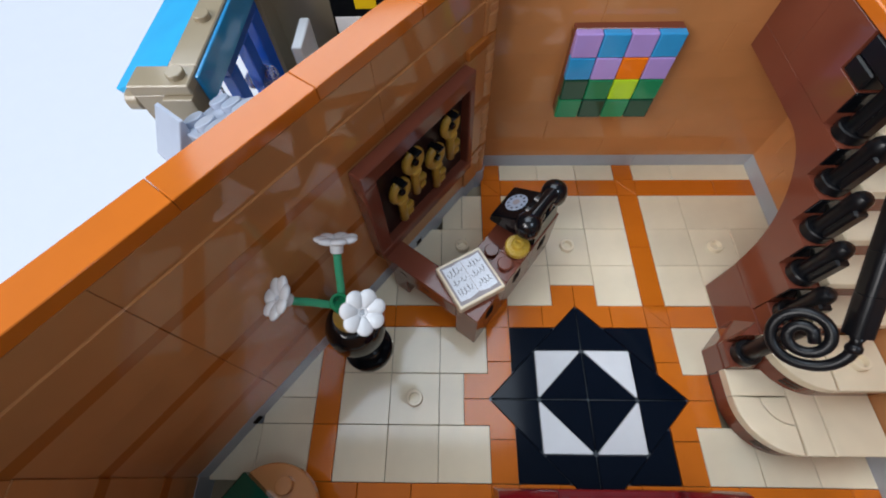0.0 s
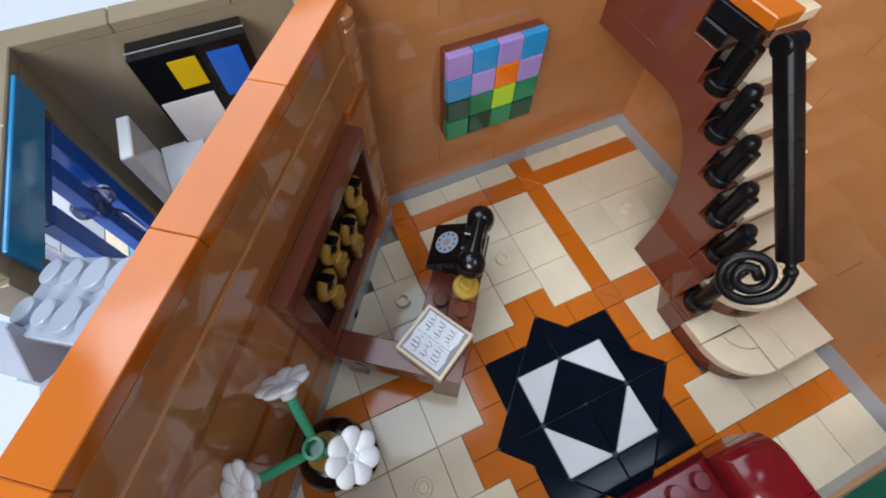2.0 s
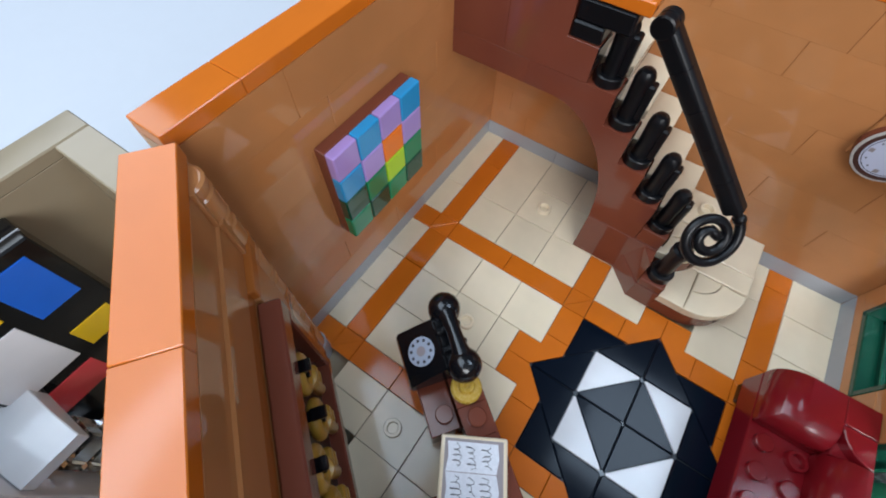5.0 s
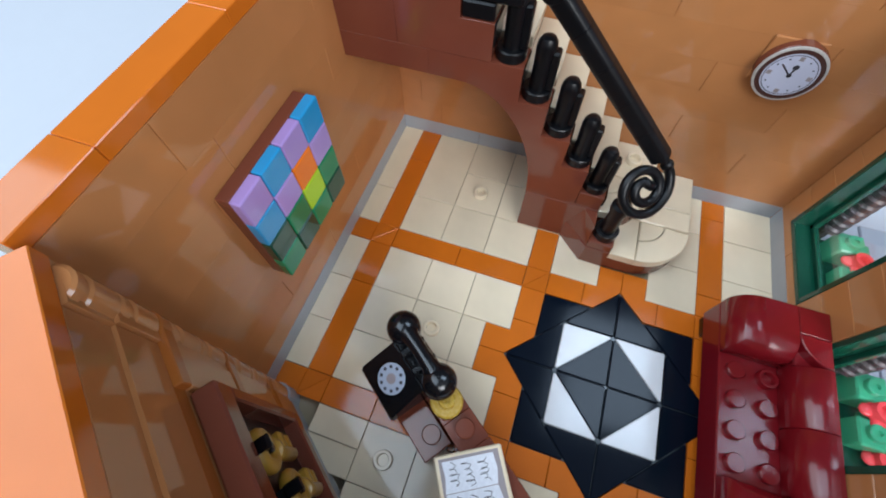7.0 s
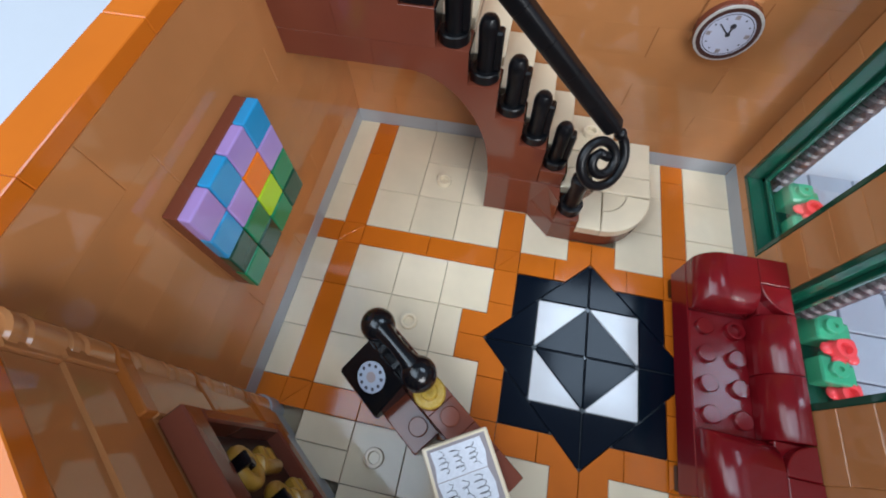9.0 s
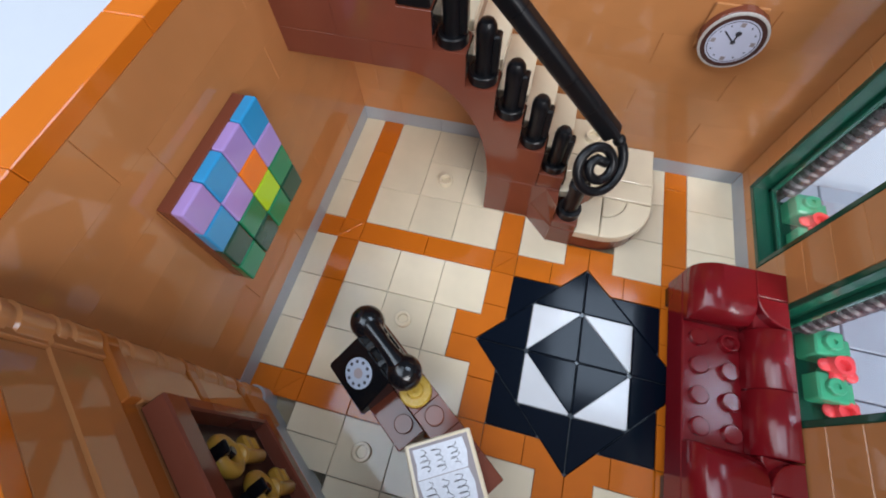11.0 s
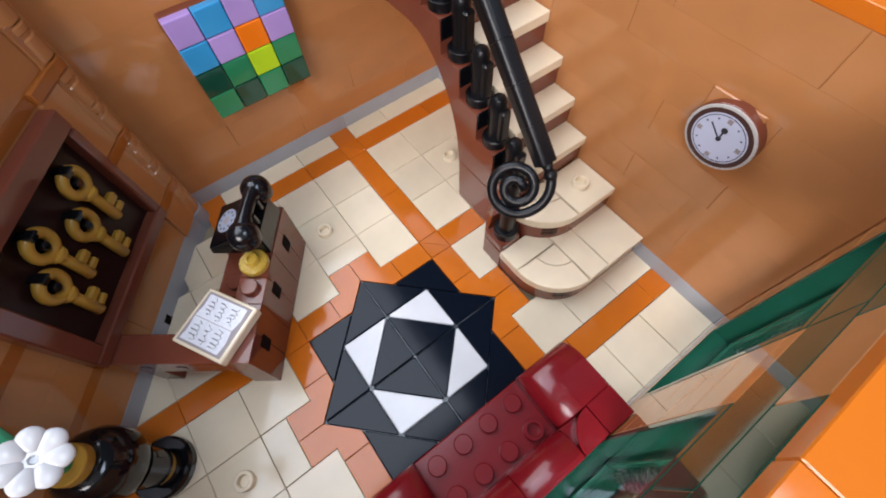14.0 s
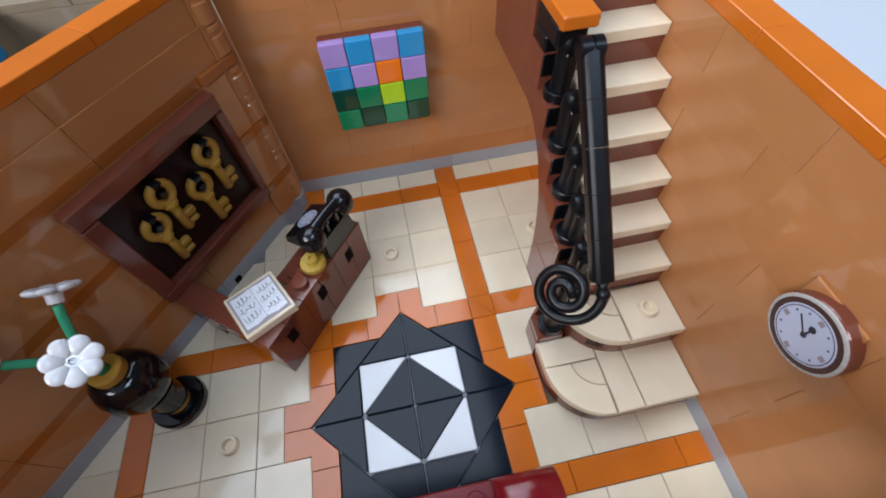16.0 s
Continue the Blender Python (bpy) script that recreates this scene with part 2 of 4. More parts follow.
def long_piece(name, size, material, parent, at, along):
    """A wall brick: hair-thin joints above and below, a slightly wider one at its ends."""
    key = (name, size, material.name, along)
    if key not in PIECES:
        a, b, c = size
        ga, gb = (0.005, 0.0) if along == "x" else (0.0, 0.005)
        bm = block(-a / 2 + ga, a / 2 - ga, -b / 2 + gb, b / 2 - gb, 0, c - 0.003, 0)
        upright = [e for e in bm.edges if abs(e.verts[0].co.z - e.verts[1].co.z) > 0.1]
        bmesh.ops.bevel(bm, geom=upright, offset=0.016, segments=1, affect="EDGES")
        PIECES[key] = mesh_of(name, bm, material)
    ob = new(name, PIECES[key])
    ob.parent = parent
    ob.matrix_local = pose(at[0] * S, at[1] * S, at[2] * S)
    return ob


def courses(parent, x0, x1, y0, y1, z_list, material, name="brick", lengths=(8, 6, 4), along="x"):
    """Bricks in running bond between the given bounds."""
    rng = random.Random(round(x0 * 7 + y0 * 3 + len(z_list)))
    lo, hi = (x0, x1) if along == "x" else (y0, y1)
    for row, (za, zb) in enumerate(z_list):
        p = lo
        first = True
        while p < hi - 1e-6:
            n = rng.choice(lengths)
            if first and row % 2:
                n = 3
            first = False
            q = min(hi, p + n)
            if hi - q < 1.0:
                q = hi
            size = (round(q - p, 3), round(y1 - y0, 3), round(zb - za, 3)) if along == "x" else (round(x1 - x0, 3), round(q - p, 3), round(zb - za, 3))
            at = ((p + q) / 2, (y0 + y1) / 2, za) if along == "x" else ((x0 + x1) / 2, (p + q) / 2, za)
            long_piece(name, size, material, parent, at, along)
            p = q

# ---- setting: table, floor, walls ----
WALL_TOP = 10.6
table = solid("table_top", block(-90, 90, -90, 110, -3.2, -1.4, 0.2), TABLE_WHITE, "plain white table top under the toy building", "table", kind="structure")
base = solid("ground", block(-20.2, 11.2, -14, 18.2, -1.38, -0.72, 0.05), GREY, "light grey base plate under the toy building", "base plate", kind="structure")

floor = new("floor", mesh_of("floor", block(-16, 11, -7, 13, -0.7, -0.4, 0), SAND))
tagged(floor, "floor of tan tiles with dark orange bands", "floor", kind="structure")


def inside(x, y):
    """How far a point lies in front of the slanting wall."""
    return (4 * x - 3 * y + 50) / 5


def floor_tile(x0, y0, w, h, material):
    if inside(x0 + w / 2, y0 + h / 2) < -0.25:
        return None
    return piece("tile", (w, h, 0.4), material, floor, (x0 + w / 2, y0 + h / 2, -0.4), bevel=0.018, gap=0.022)


taken = set()


def lay(x0, y0, w, h, material):
    cells = [(x0 + i, y0 + j) for i in range(w) for j in range(h)]
    if any(c in taken for c in cells):
        return
    taken.update(cells)
    floor_tile(x0, y0, w, h, material)


# the rug's square and its four tips
for i in range(-3, 3):
    for j in range(-3, 3):
        taken.add((i, j))
for k in (3, -4):
    for n in range(-4, 4):
        taken.add((k, n))
        taken.add((n, k))
for n in (-1, 0):
    for c in ((4, n), (-5, n), (n, 4), (n, -5)):
        taken.add(c)


def odd_tile(outline, material, z=0.0):
    """A floor tile with a slanting or pointed outline."""
    n = len(outline)
    cx, cy = sum(p[0] for p in outline) / n, sum(p[1] for p in outline) / n
    shrunk = []
    for x, y in outline:
        d = math.hypot(x - cx, y - cy)
        shrunk.append((cx + (x - cx) * (1 - 0.015 / d), cy + (y - cy) * (1 - 0.015 / d)))
    part("tile", prism(shrunk, -0.4, z, bevel=0.008), material, floor)


for sx in (1, -1):
    for sy in (1, -1):
        # round the points of the rug: two tiles on each side of a tip and a mitred corner
        def P(pts):
            return [(sx * x, sy * y) for x, y in pts]
        odd_tile(P([(3, 3), (4, 3), (4, 1.5), (3, 1.5)]), DARK_ORANGE)
        odd_tile(P([(3, 1.5), (4, 1.5), (4, 1), (5, 1), (5, 0), (4, 0), (3, 1)]), DARK_ORANGE)
        odd_tile(P([(1.5, 3), (1.5, 4), (3, 4), (3, 3)]), DARK_ORANGE)
        odd_tile(P([(1.5, 3), (1.5, 4), (1, 4), (1, 5), (0, 5), (0, 4), (1, 3)]), DARK_ORANGE)
        odd_tile(P([(3, 3), (3, 4), (4, 3)]), DARK_ORANGE)
for sx in (1, -1):
    for sy in (1, -1):
        pts = [(3, 4), (4, 4), (4, 3)]
        odd_tile([(sx * x, sy * y) for x, y in pts], DARK_ORANGE)

# bands
for x0, y0, w, h in ((3, 4, 1, 3), (3, 7, 1, 3), (4, 10, 4, 1), (8, 10, 2, 1), (-3, 10, 4, 1), (1, 10, 2, 1), (3, 11, 1, 1), (4, 3, 2, 1), (-4, 4, 1, 2), (-4, 6, 1, 2), (-4, 8, 1, 2), (-4, 11, 1, 1),
                     (4, -4, 1, 1), (5, -4, 4, 1), (9, -4, 1, 1), (-7, -4, 3, 1), (-9, -4, 2, 1), (-11, -4, 2, 1), (-8, 3, 4, 1), (-10, 3, 2, 1), (-11, -1, 1, 4), (-11, -3, 1, 2), (-11, 3, 1, 1), (3, -6, 1, 2), (-4, -6, 1, 2)):
    lay(x0, y0, w, h, DARK_ORANGE)
odd_tile([(3, 10), (4, 10), (3, 11)], DARK_ORANGE)
odd_tile([(4, 10), (4, 11), (3, 11)], DARK_ORANGE)
odd_tile([(-4, 10), (-3, 10), (-4, 11)], DARK_ORANGE)
odd_tile([(-3, 10), (-3, 11), (-4, 11)], DARK_ORANGE)
taken.update(((3, 10), (-4, 10)))

# tan tiles
for x0, y0, w, h in ((1, 4, 2, 2), (-3, 4, 2, 2), (-1, 5, 2, 1), (1, 6, 2, 2), (-1, 6, 2, 2), (-3, 6, 2, 2), (1, 8, 2, 2), (-1, 8, 2, 2), (-3, 8, 2, 2),
                     (-3, 11, 2, 1), (-1, 11, 2, 1), (1, 11, 2, 1), (4, 11, 2, 1), (6, 11, 4, 1),
                     (4, 4, 2, 2), (4, 6, 2, 2), (4, 8, 2, 2), (6, 4, 2, 2), (6, 6, 2, 2), (6, 8, 4, 2), (8, 6, 2, 2), (8, 4, 2, 2), (4, 1, 2, 2), (4, -3, 2, 2), (6, -3, 2, 2), (8, -3, 2, 2),
                     (4, -6, 2, 2), (6, -6, 2, 2), (8, -6, 2, 2), (6, -1, 2, 2), (8, -1, 2, 2), (6, 1, 2, 2), (8, 1, 2, 2), (5, 3, 1, 1), (6, 3, 2, 1), (8, 3, 2, 1),
                     (-6, 1, 2, 2), (-8, 1, 2, 2), (-10, 1, 2, 2), (-6, -1, 1, 2), (-8, -1, 2, 2), (-10, -1, 2, 2), (-6, -3, 2, 2), (-8, -3, 2, 2), (-10, -3, 2, 2),
                     (-6, 4, 2, 2), (-8, 4, 2, 2), (-6, 6, 2, 2), (-8, 6, 2, 2), (-6, 8, 1, 2), (-5, 8, 1, 2), (-10, 4, 2, 2), (-6, 10, 2, 1), (-8, 8, 2, 2),
                     (-13, 0, 2, 2), (-13, -1, 2, 1), (-13, -3, 2, 2), (-15, -3, 2, 2), (-13, 2, 2, 1), (-14, -1, 1, 2), (-13, -4, 2, 1),
                     (-6, -6, 2, 2), (-8, -6, 2, 2), (-10, -6, 2, 2), (-12, -6, 2, 2), (-3, -6, 2, 2), (1, -6, 2, 2), (-1, -6, 2, 1)):
    lay(x0, y0, w, h, TAN)
for x, y in ((0, 7), (7, 7), (-7, 0), (-5, 7)):
    part("jumper_stud", ring_stud(x, y, 0), TAN, floor)

# the rug of triangular tiles
rug = thing("tile_rug", (0, 0, -0.4), "black and white star rug of triangular tiles", "rug")


def triangle(a, b, c, material):
    """A triangular tile with blunt corners."""
    pts = [Vector(p) for p in (a, b, c)]
    mid = sum(pts, Vector((0, 0))) / 3
    out = []
    for k in range(3):
        p, q, r = pts[k], pts[(k + 1) % 3], pts[k - 1]
        blunt = 0.05 if abs((q - p).normalized().dot((r - p).normalized())) < 0.1 else 0.11
        for o in (r, q):
            v = p + (o - p).normalized() * blunt
            out.append(v + (mid - v).normalized() * 0.03)
    bm = prism([tuple(v - mid) for v in out], -0.2, 0.2, bevel=0.03)
    turned(bm, Matrix.Translation((mid.x, mid.y, 0.2)) @ pose(0, 0, 0, SEAT.uniform(-0.6, 0.6), SEAT.uniform(-0.6, 0.6)))
    part("triangular_tile", bm, material, rug)


for sx in (1, -1):
    for sy in (1, -1):
        def Q(x, y):
            return (sx * x, sy * y)
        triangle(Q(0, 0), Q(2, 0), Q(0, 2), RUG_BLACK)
        triangle(Q(2, 2), Q(2, 0), Q(0, 2), WHITE)
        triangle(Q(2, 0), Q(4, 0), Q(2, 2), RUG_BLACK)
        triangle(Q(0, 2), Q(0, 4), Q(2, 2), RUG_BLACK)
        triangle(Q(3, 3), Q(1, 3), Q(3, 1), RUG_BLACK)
part("rug_base", prism([(3, 3), (1, 3), (0, 4), (-1, 3), (-3, 3), (-3, 1), (-4, 0), (-3, -1), (-3, -3), (-1, -3), (0, -4), (1, -3), (3, -3), (3, -1), (4, 0), (3, 1)], -0.02, 0.28, bevel=0), RUG_BASE, rug, "dark grey plate under the rug tiles")

# walls: a core, a grey plinth, courses of bricks and a row of flat tiles on top
ROWS_Z = [(0.8 + 1.2 * k, 2.0 + 1.2 * k if k < 7 else WALL_TOP) for k in range(8)]


def wall(name, core, label, rz=0.0, at=(0, 0, 0)):
    ob = new(name, mesh_of(name, core, NOUGAT))
    ob.matrix_world = pose(at[0] * S, at[1] * S, at[2] * S, 0, 0, rz)
    return tagged(ob, label, "wall", kind="structure")


wall_back = wall("wall_back", block(-3.9, 10.98, 12.03, 12.97, -0.4, WALL_TOP, 0), "medium nougat brick wall with orange tiles on top")
courses(wall_back, -4, 11, 12, 13, ROWS_Z, NOUGAT)
wall_right = wall("wall_right", block(10.03, 10.97, -6.98, 11.98, -0.4, WALL_TOP, 0), "medium nougat brick wall with orange tiles on top")
courses(wall_right, 10, 11, -6, 12, ROWS_Z, NOUGAT, along="y")
wall_left = wall("wall_left", block(-6.2, 11.98, 0.12, 0.97, -0.4, WALL_TOP, 0), "slanting nougat brick wall with dark orange strips", 53.13, (-11, 2, 0))
LEFT_Z = [(0.8, 1.2, NOUGAT), (1.2, 2.4, NOUGAT), (2.4, 2.8, STRIP), (2.8, 4.0, NOUGAT), (4.0, 5.2, NOUGAT), (5.2, 5.6, STRIP), (5.6, 6.8, NOUGAT), (6.8, 8.02, NOUGAT),
          (8.02, 8.42, STRIP), (8.42, 9.6, NOUGAT), (9.6, WALL_TOP, NOUGAT)]
for za, zb, mat in LEFT_Z:
    inset = -0.004 if mat is STRIP else 0.08 if zb == WALL_TOP else 0.0
    courses(wall_left, -6.2, 11, inset, 1, [(za, zb)], mat, name="brick" if mat is NOUGAT else "strip_plate")
    courses(wall_left, 11, 11.6, inset - 0.08, 1, [(za, zb)], mat, name="brick" if mat is NOUGAT else "strip_plate")
for za, zb in ((0.8, 2.4), (2.8, 5.2), (5.6, 8.02), (8.42, WALL_TOP)):
    if zb < 8.1:
        part("trim_brick", block(10.0, 10.98, -0.14, 0.1, za + 0.01, zb - 0.01, 0.03), NOUGAT, wall_left)
    n = 2 if zb - za > 1.8 else 1
    h = (zb - za) / n
    for k in range(n):
        z = za + k * h
        part("round_brick", lathe([(0.36, z + 0.01), (0.44, z + 0.05), (0.44, z + 0.62 * h), (0.39, z + 0.66 * h), (0.39, z + 0.76 * h), (0.44, z + 0.80 * h), (0.44, z + h - 0.06), (0.38, z + h - 0.01)], (11.45, 0.26, 0), sides=24), NOUGAT, wall_left)
for za in (2.4, 5.2, 8.02):
    strip = block(10.0, 11.45, -0.17, 0.3, za + 0.01, za + 0.39, 0.03)
    disc(0.46, za + 0.012, za + 0.388, (11.45, 0.26, 0), bm=strip)
    part("strip_plate", strip, STRIP, wall_left, "dark orange strip plate with a round end")
part("plinth_brick", disc(0.5, -0.4, 0.79, (11.45, 0.26, 0), bevel=0.02), GREY, wall_left)
# two raised dark patches paint shaded gaps on the plinth
for x in (6.49, -3.6):
    part("plinth_notch", block(x - 0.17, x + 0.17, -0.035, 0.1, 0.0, 0.38, 0), RECESS_SHADE, wall_left, "dark patch for the shade in a plinth notch")

for name, ob, tiles in (("back", wall_back, [(-4, 12, 2, 1), (-2, 12, 4, 1), (2, 12, 4, 1), (6, 12, 4, 1), (10, 12, 1, 1)]), ("right", wall_right, [(10, -7, 1, 3)] + [(10, 4 * k - 4, 1, 4) for k in range(4)]), ("left", wall_left, [(-8 + 4 * k, 0, 4, 1) for k in range(5)])):
    for x, y, w, h in tiles:
        piece("capping_tile", (w, h, 0.4), DARK_ORANGE, ob, (x + w / 2, y + h / 2 + (0.08 if name == "left" else 0.0), WALL_TOP), bevel=0.02, gap=0.012)
part("orange_stud", disc(0.3, 0, 0.2, (5.5, 12.5, WALL_TOP + 0.4)), DARK_ORANGE, wall_back)
for ob, x0, x1, y0, y1, along in ((wall_back, -4, 10, 11.985, 12.5, "x"), (wall_right, 9.985, 10.5, -6, 12, "y"), (wall_left, -6.2, 11.6, -0.02, 0.5, "x")):
    courses(ob, x0, x1, y0, y1, [(-0.4, 0.8)], GREY, name="plinth_brick", lengths=(6, 8), along=along)

# the wall with the windows; below x = -9 unseen, added to block light
FRONT_TOP, LINTEL = 11.1, 8.86
front_core = block(-14.6, 10.0, -6.97, -6.03, -0.4, 1.2, 0)
for a, b in ((9, 10), (3, 5), (-14.6, -1)):
    block(a + 0.02, b - 0.02, -6.97, -6.03, 1.2, LINTEL, 0, front_core)
block(-14.58, 9.98, -6.97, -6.03, LINTEL, FRONT_TOP, 0, front_core)
wall_front = wall("wall_front", front_core, "nougat and dark green wall with two tall windows")
courses(wall_front, -14.6, 9.98, -6.5, -5.985, [(-0.4, 0.8)], GREY, name="plinth_brick", lengths=(6, 8))
courses(wall_front, -14.6, 10, -7, -6, [(0.8, 1.2)], NOUGAT, name="plate")
for a, b in ((9, 10), (3, 5), (-3, -1)):
    top = FRONT_TOP if a == 9 else LINTEL
    z = 1.2
    while z < top - 0.01:
        piece("brick", (b - a, 1, min(1.2, round(top - z, 2))), NOUGAT, wall_front, ((a + b) / 2, -6.5, z), bevel=0.02, gap=0.012)
        z += 1.2
courses(wall_front, -14.6, -3, -7, -6, [(1.2 + 1.2 * k, min(LINTEL, 2.4 + 1.2 * k)) for k in range(7)], NOUGAT)
for a, b in ((5, 9), (1, 5), (-3, 1), (-9, -3), (-14.6, -9)):
    piece("lintel_brick", (b - a, 1, 1.26), DARK_GREEN, wall_front, ((a + b) / 2, -6.5, LINTEL), bevel=0.025, gap=0.012)
for a, b, mat in ((4.6, 9, DARK_GREEN), (2.6, 4.6, NOUGAT), (-3, 2.6, DARK_GREEN), (-9, -3, DARK_GREEN), (-14.6, -9, DARK_GREEN)):
    piece("top_brick", (round(b - a, 2), 1, 0.98), mat, wall_front, ((a + b) / 2, -6.5, LINTEL + 1.26), bevel=0.025, gap=0.012)
for x0, x1 in ((-14.6, -9), (-9, -6.5), (-6.5, -2.5), (-2.5, 1.5), (1.5, 5.5), (5.5, 9.98)):
    piece("capping_tile", (round(x1 - x0, 2), 1, 0.4), DARK_ORANGE, wall_front, ((x0 + x1) / 2, -6.5, FRONT_TOP), bevel=0.06, gap=0.03)

for n, x0 in ((1, 5), (2, -1)):
    win = thing(f"window_{n}", (x0 + 2, -6.5, 1.2), "tall dark green window frame with a clear pane", "window", kind="structure")
    bm = block(-2, 2, -0.5, 0.5, 0, 0.22, 0.03)
    block(-2, 2, -0.5, 0.5, 7.43, 7.65, 0.03, bm)
    block(-2, -1.78, -0.5, 0.5, 0.2, 7.45, 0.03, bm)
    block(1.78, 2, -0.5, 0.5, 0.2, 7.45, 0.03, bm)
    block(-1.8, -1.6, -0.35, -0.1, 0.2, 7.45, 0.02, bm)
    block(1.6, 1.8, -0.35, -0.1, 0.2, 7.45, 0.02, bm)
    block(-1.8, 1.8, -0.35, -0.1, 0.2, 0.42, 0.02, bm)
    part("window_frame", bm, DARK_GREEN, win)
    pane = part("pane", block(-1.62, 1.62, -0.27, -0.17, 0.4, 7.45, 0.03), CLEAR, win, "clear window pane")
    pane.visible_shadow = False

# the stub of wall by the entrance
wall_entrance = wall("wall_entrance", block(-15.6, -14.66, -7, -2.93, -0.4, WALL_TOP, 0), "short nougat and green brick wall beside the entrance")
for za, zb, mat in LEFT_Z:
    if za < 8:
        courses(wall_entrance, -15.6, -14.62 if mat is NOUGAT else -14.6, -7, -2.9, [(za, min(zb, 8.4))], mat, name="brick" if mat is NOUGAT else "strip_plate", along="y")
courses(wall_entrance, -15.6, -14.62, -7, -2.9, [(8.4, 9.4), (9.4, WALL_TOP)], DARK_GREEN, name="lintel_brick", along="y")
courses(wall_entrance, -15.6, -14.6, -7, -2.9, [(-0.4, 0.8)], GREY, name="plinth_brick", along="y")
piece("capping_tile", (1, 4, 0.4), DARK_ORANGE, wall_entrance, (-15.1, -5.0, WALL_TOP), bevel=0.04)

# ---- staircase ----
stairs = thing("staircase", (8, 5, 0), "brown brick staircase with tan tile treads and an arch", "stairs")


def st(bm):
    """Into the staircase's own frame."""
    bmesh.ops.translate(bm, vec=(-8, -5, 0), verts=bm.verts)
    return bm


def arc(cx, cy, r, a0, a1, n=10):
    return [(cx + r * math.cos(math.radians(a0 + (a1 - a0) * k / n)), cy + r * math.sin(math.radians(a0 + (a1 - a0) * k / n))) for k in range(n + 1)]


def yz_prism(outline, x0, x1, bevel=0.03):
    """A flat form with the given outline in y and z, from x0 to x1."""
    bm = prism(outline, x0, x1, bevel=0)
    bmesh.ops.transform(bm, matrix=Matrix(((0, 0, 1, 0), (1, 0, 0, 0), (0, 1, 0, 0), (0, 0, 0, 1))), verts=bm.verts)
    bmesh.ops.recalc_face_normals(bm, faces=bm.faces[:])
    if bevel:
        edges = [e for e in bm.edges if abs(e.verts[0].co.x - e.verts[1].co.x) < 1e-5]
        bmesh.ops.bevel(bm, geom=edges, offset=bevel, segments=1, affect="EDGES")
    return bm


# side wall: piers, arch and the stepped top
part("pier", st(yz_prism([(2, 0), (4.98, 0), (4.98, 2.38), (2, 2.38)], 6, 7)), RED_BROWN, stairs)
low = [(3.0, 2.42), (4.98, 2.42)] + [(8 - 3 * math.cos(math.radians(a)), 2.42 + 4.68 * math.sin(math.radians(a))) for a in range(6, 91, 6)] + [(8.997, 7.1)]
high = [(8.997, 7.997), (5.99, 7.997), (5.99, 6.78), (4.99, 6.78), (4.99, 5.58), (3.99, 5.58), (3.99, 4.38), (3.0, 4.38)]
arch = yz_prism(low + high, 6, 7, 0)
part("arch", st(arch), RED_BROWN, stairs)
part("side_panel", st(yz_prism([(9.003, 7.1), (12, 7.1), (12, 7.997), (9.003, 7.997)], 6, 7, 0.008)), RED_BROWN, stairs)
part("side_panel", st(yz_prism([(7.0, 8.003), (9.997, 8.003), (9.997, 10.4), (8.0, 10.4), (8.0, 9.2), (7.0, 9.2)], 6, 7, 0.008)), RED_BROWN, stairs)
part("side_panel", st(yz_prism([(10.003, 8.003), (12, 8.003), (12, 10.4), (10.003, 10.4)], 6, 7, 0.008)), RED_BROWN, stairs)
part("pier_block", st(yz_prism([(2.02, 2.42), (2.98, 2.42), (2.98, 3.2), (2.02, 3.2)], 6, 7)), RED_BROWN, stairs)
for y0 in (8, 10):
    part("capping_tile", st(block(5.98, 7.02, 6.0 if y0 == 8 else y0 + 0.02, y0 + 1.98, 10.42, 10.82, 0.04)), DARK_ORANGE, stairs, "orange capping tile")

# treads and risers
for k in range(3, 10):
    y0 = 2 if k == 3 else k - 1
    y1 = {3: 3, 9: 12}.get(k, k)
    z = 1.2 * k
    part("tread", st(block(7.02, 9.98, y0 - 0.02, y1 + 0.3 if k < 9 else 11.98, z - 0.4, z, 0.03)), TAN, stairs)
    part("riser", st(block(7.02, 9.98, y0 + 0.06, y1 + 0.5 if k < 9 else 11.98, z - 1.2, z - 0.41, 0.02)), RED_BROWN, stairs)
    if 3 <= k <= 8:
        part("riser_plate", st(block(6.03, 6.97, y0 - 0.05, y0 + 0.03, z - 1.15 if k > 3 else z - 0.9, z - 0.42, 0.02)), BLACK, stairs, "black plate on the riser")
part("step_body", st(prism([(9.98, -1.96), (7, -1.96)] + arc(7, 0, 1.96, 270, 180)[1:] + [(5.04, 0.98), (6.0, 0.98), (6.0, 2.0), (9.98, 2.0)], 0.0, 0.78)), RED_BROWN, stairs)
part("step_body", st(prism([(9.98, 0.04), (8, 0.04)] + arc(8, 2, 1.96, 270, 180)[1:] + [(9.98, 2.0)], 0.8, 1.98)), RED_BROWN, stairs)
STEP = [
    [(5, 0.02), (6.98, 0.02), (6.98, 1), (5, 1)],
    arc(7, 0, 2, 180, 268) + arc(7, 0, 1.02, 268, 182),
    arc(7, 0, 0.99, 182, 268) + [(6.98, -0.02)],
    [(7.02, -2), (7.98, -2), (7.98, 1), (7.02, 1)],
    [(8.02, -2), (9.98, -2), (9.98, 0.1), (8.02, 0.1)],
]
for outline in STEP:
    part("tread_tile", st(prism(outline, 0.8, 1.2)), TAN, stairs)
STEP = [
    arc(8, 2, 2, 180, 268) + arc(8, 2, 1.02, 268, 182),
    arc(8, 2, 0.99, 182, 268) + [(7.98, 1.98)],
    [(8.02, 0), (9.98, 0), (9.98, 2), (8.02, 2)],
]
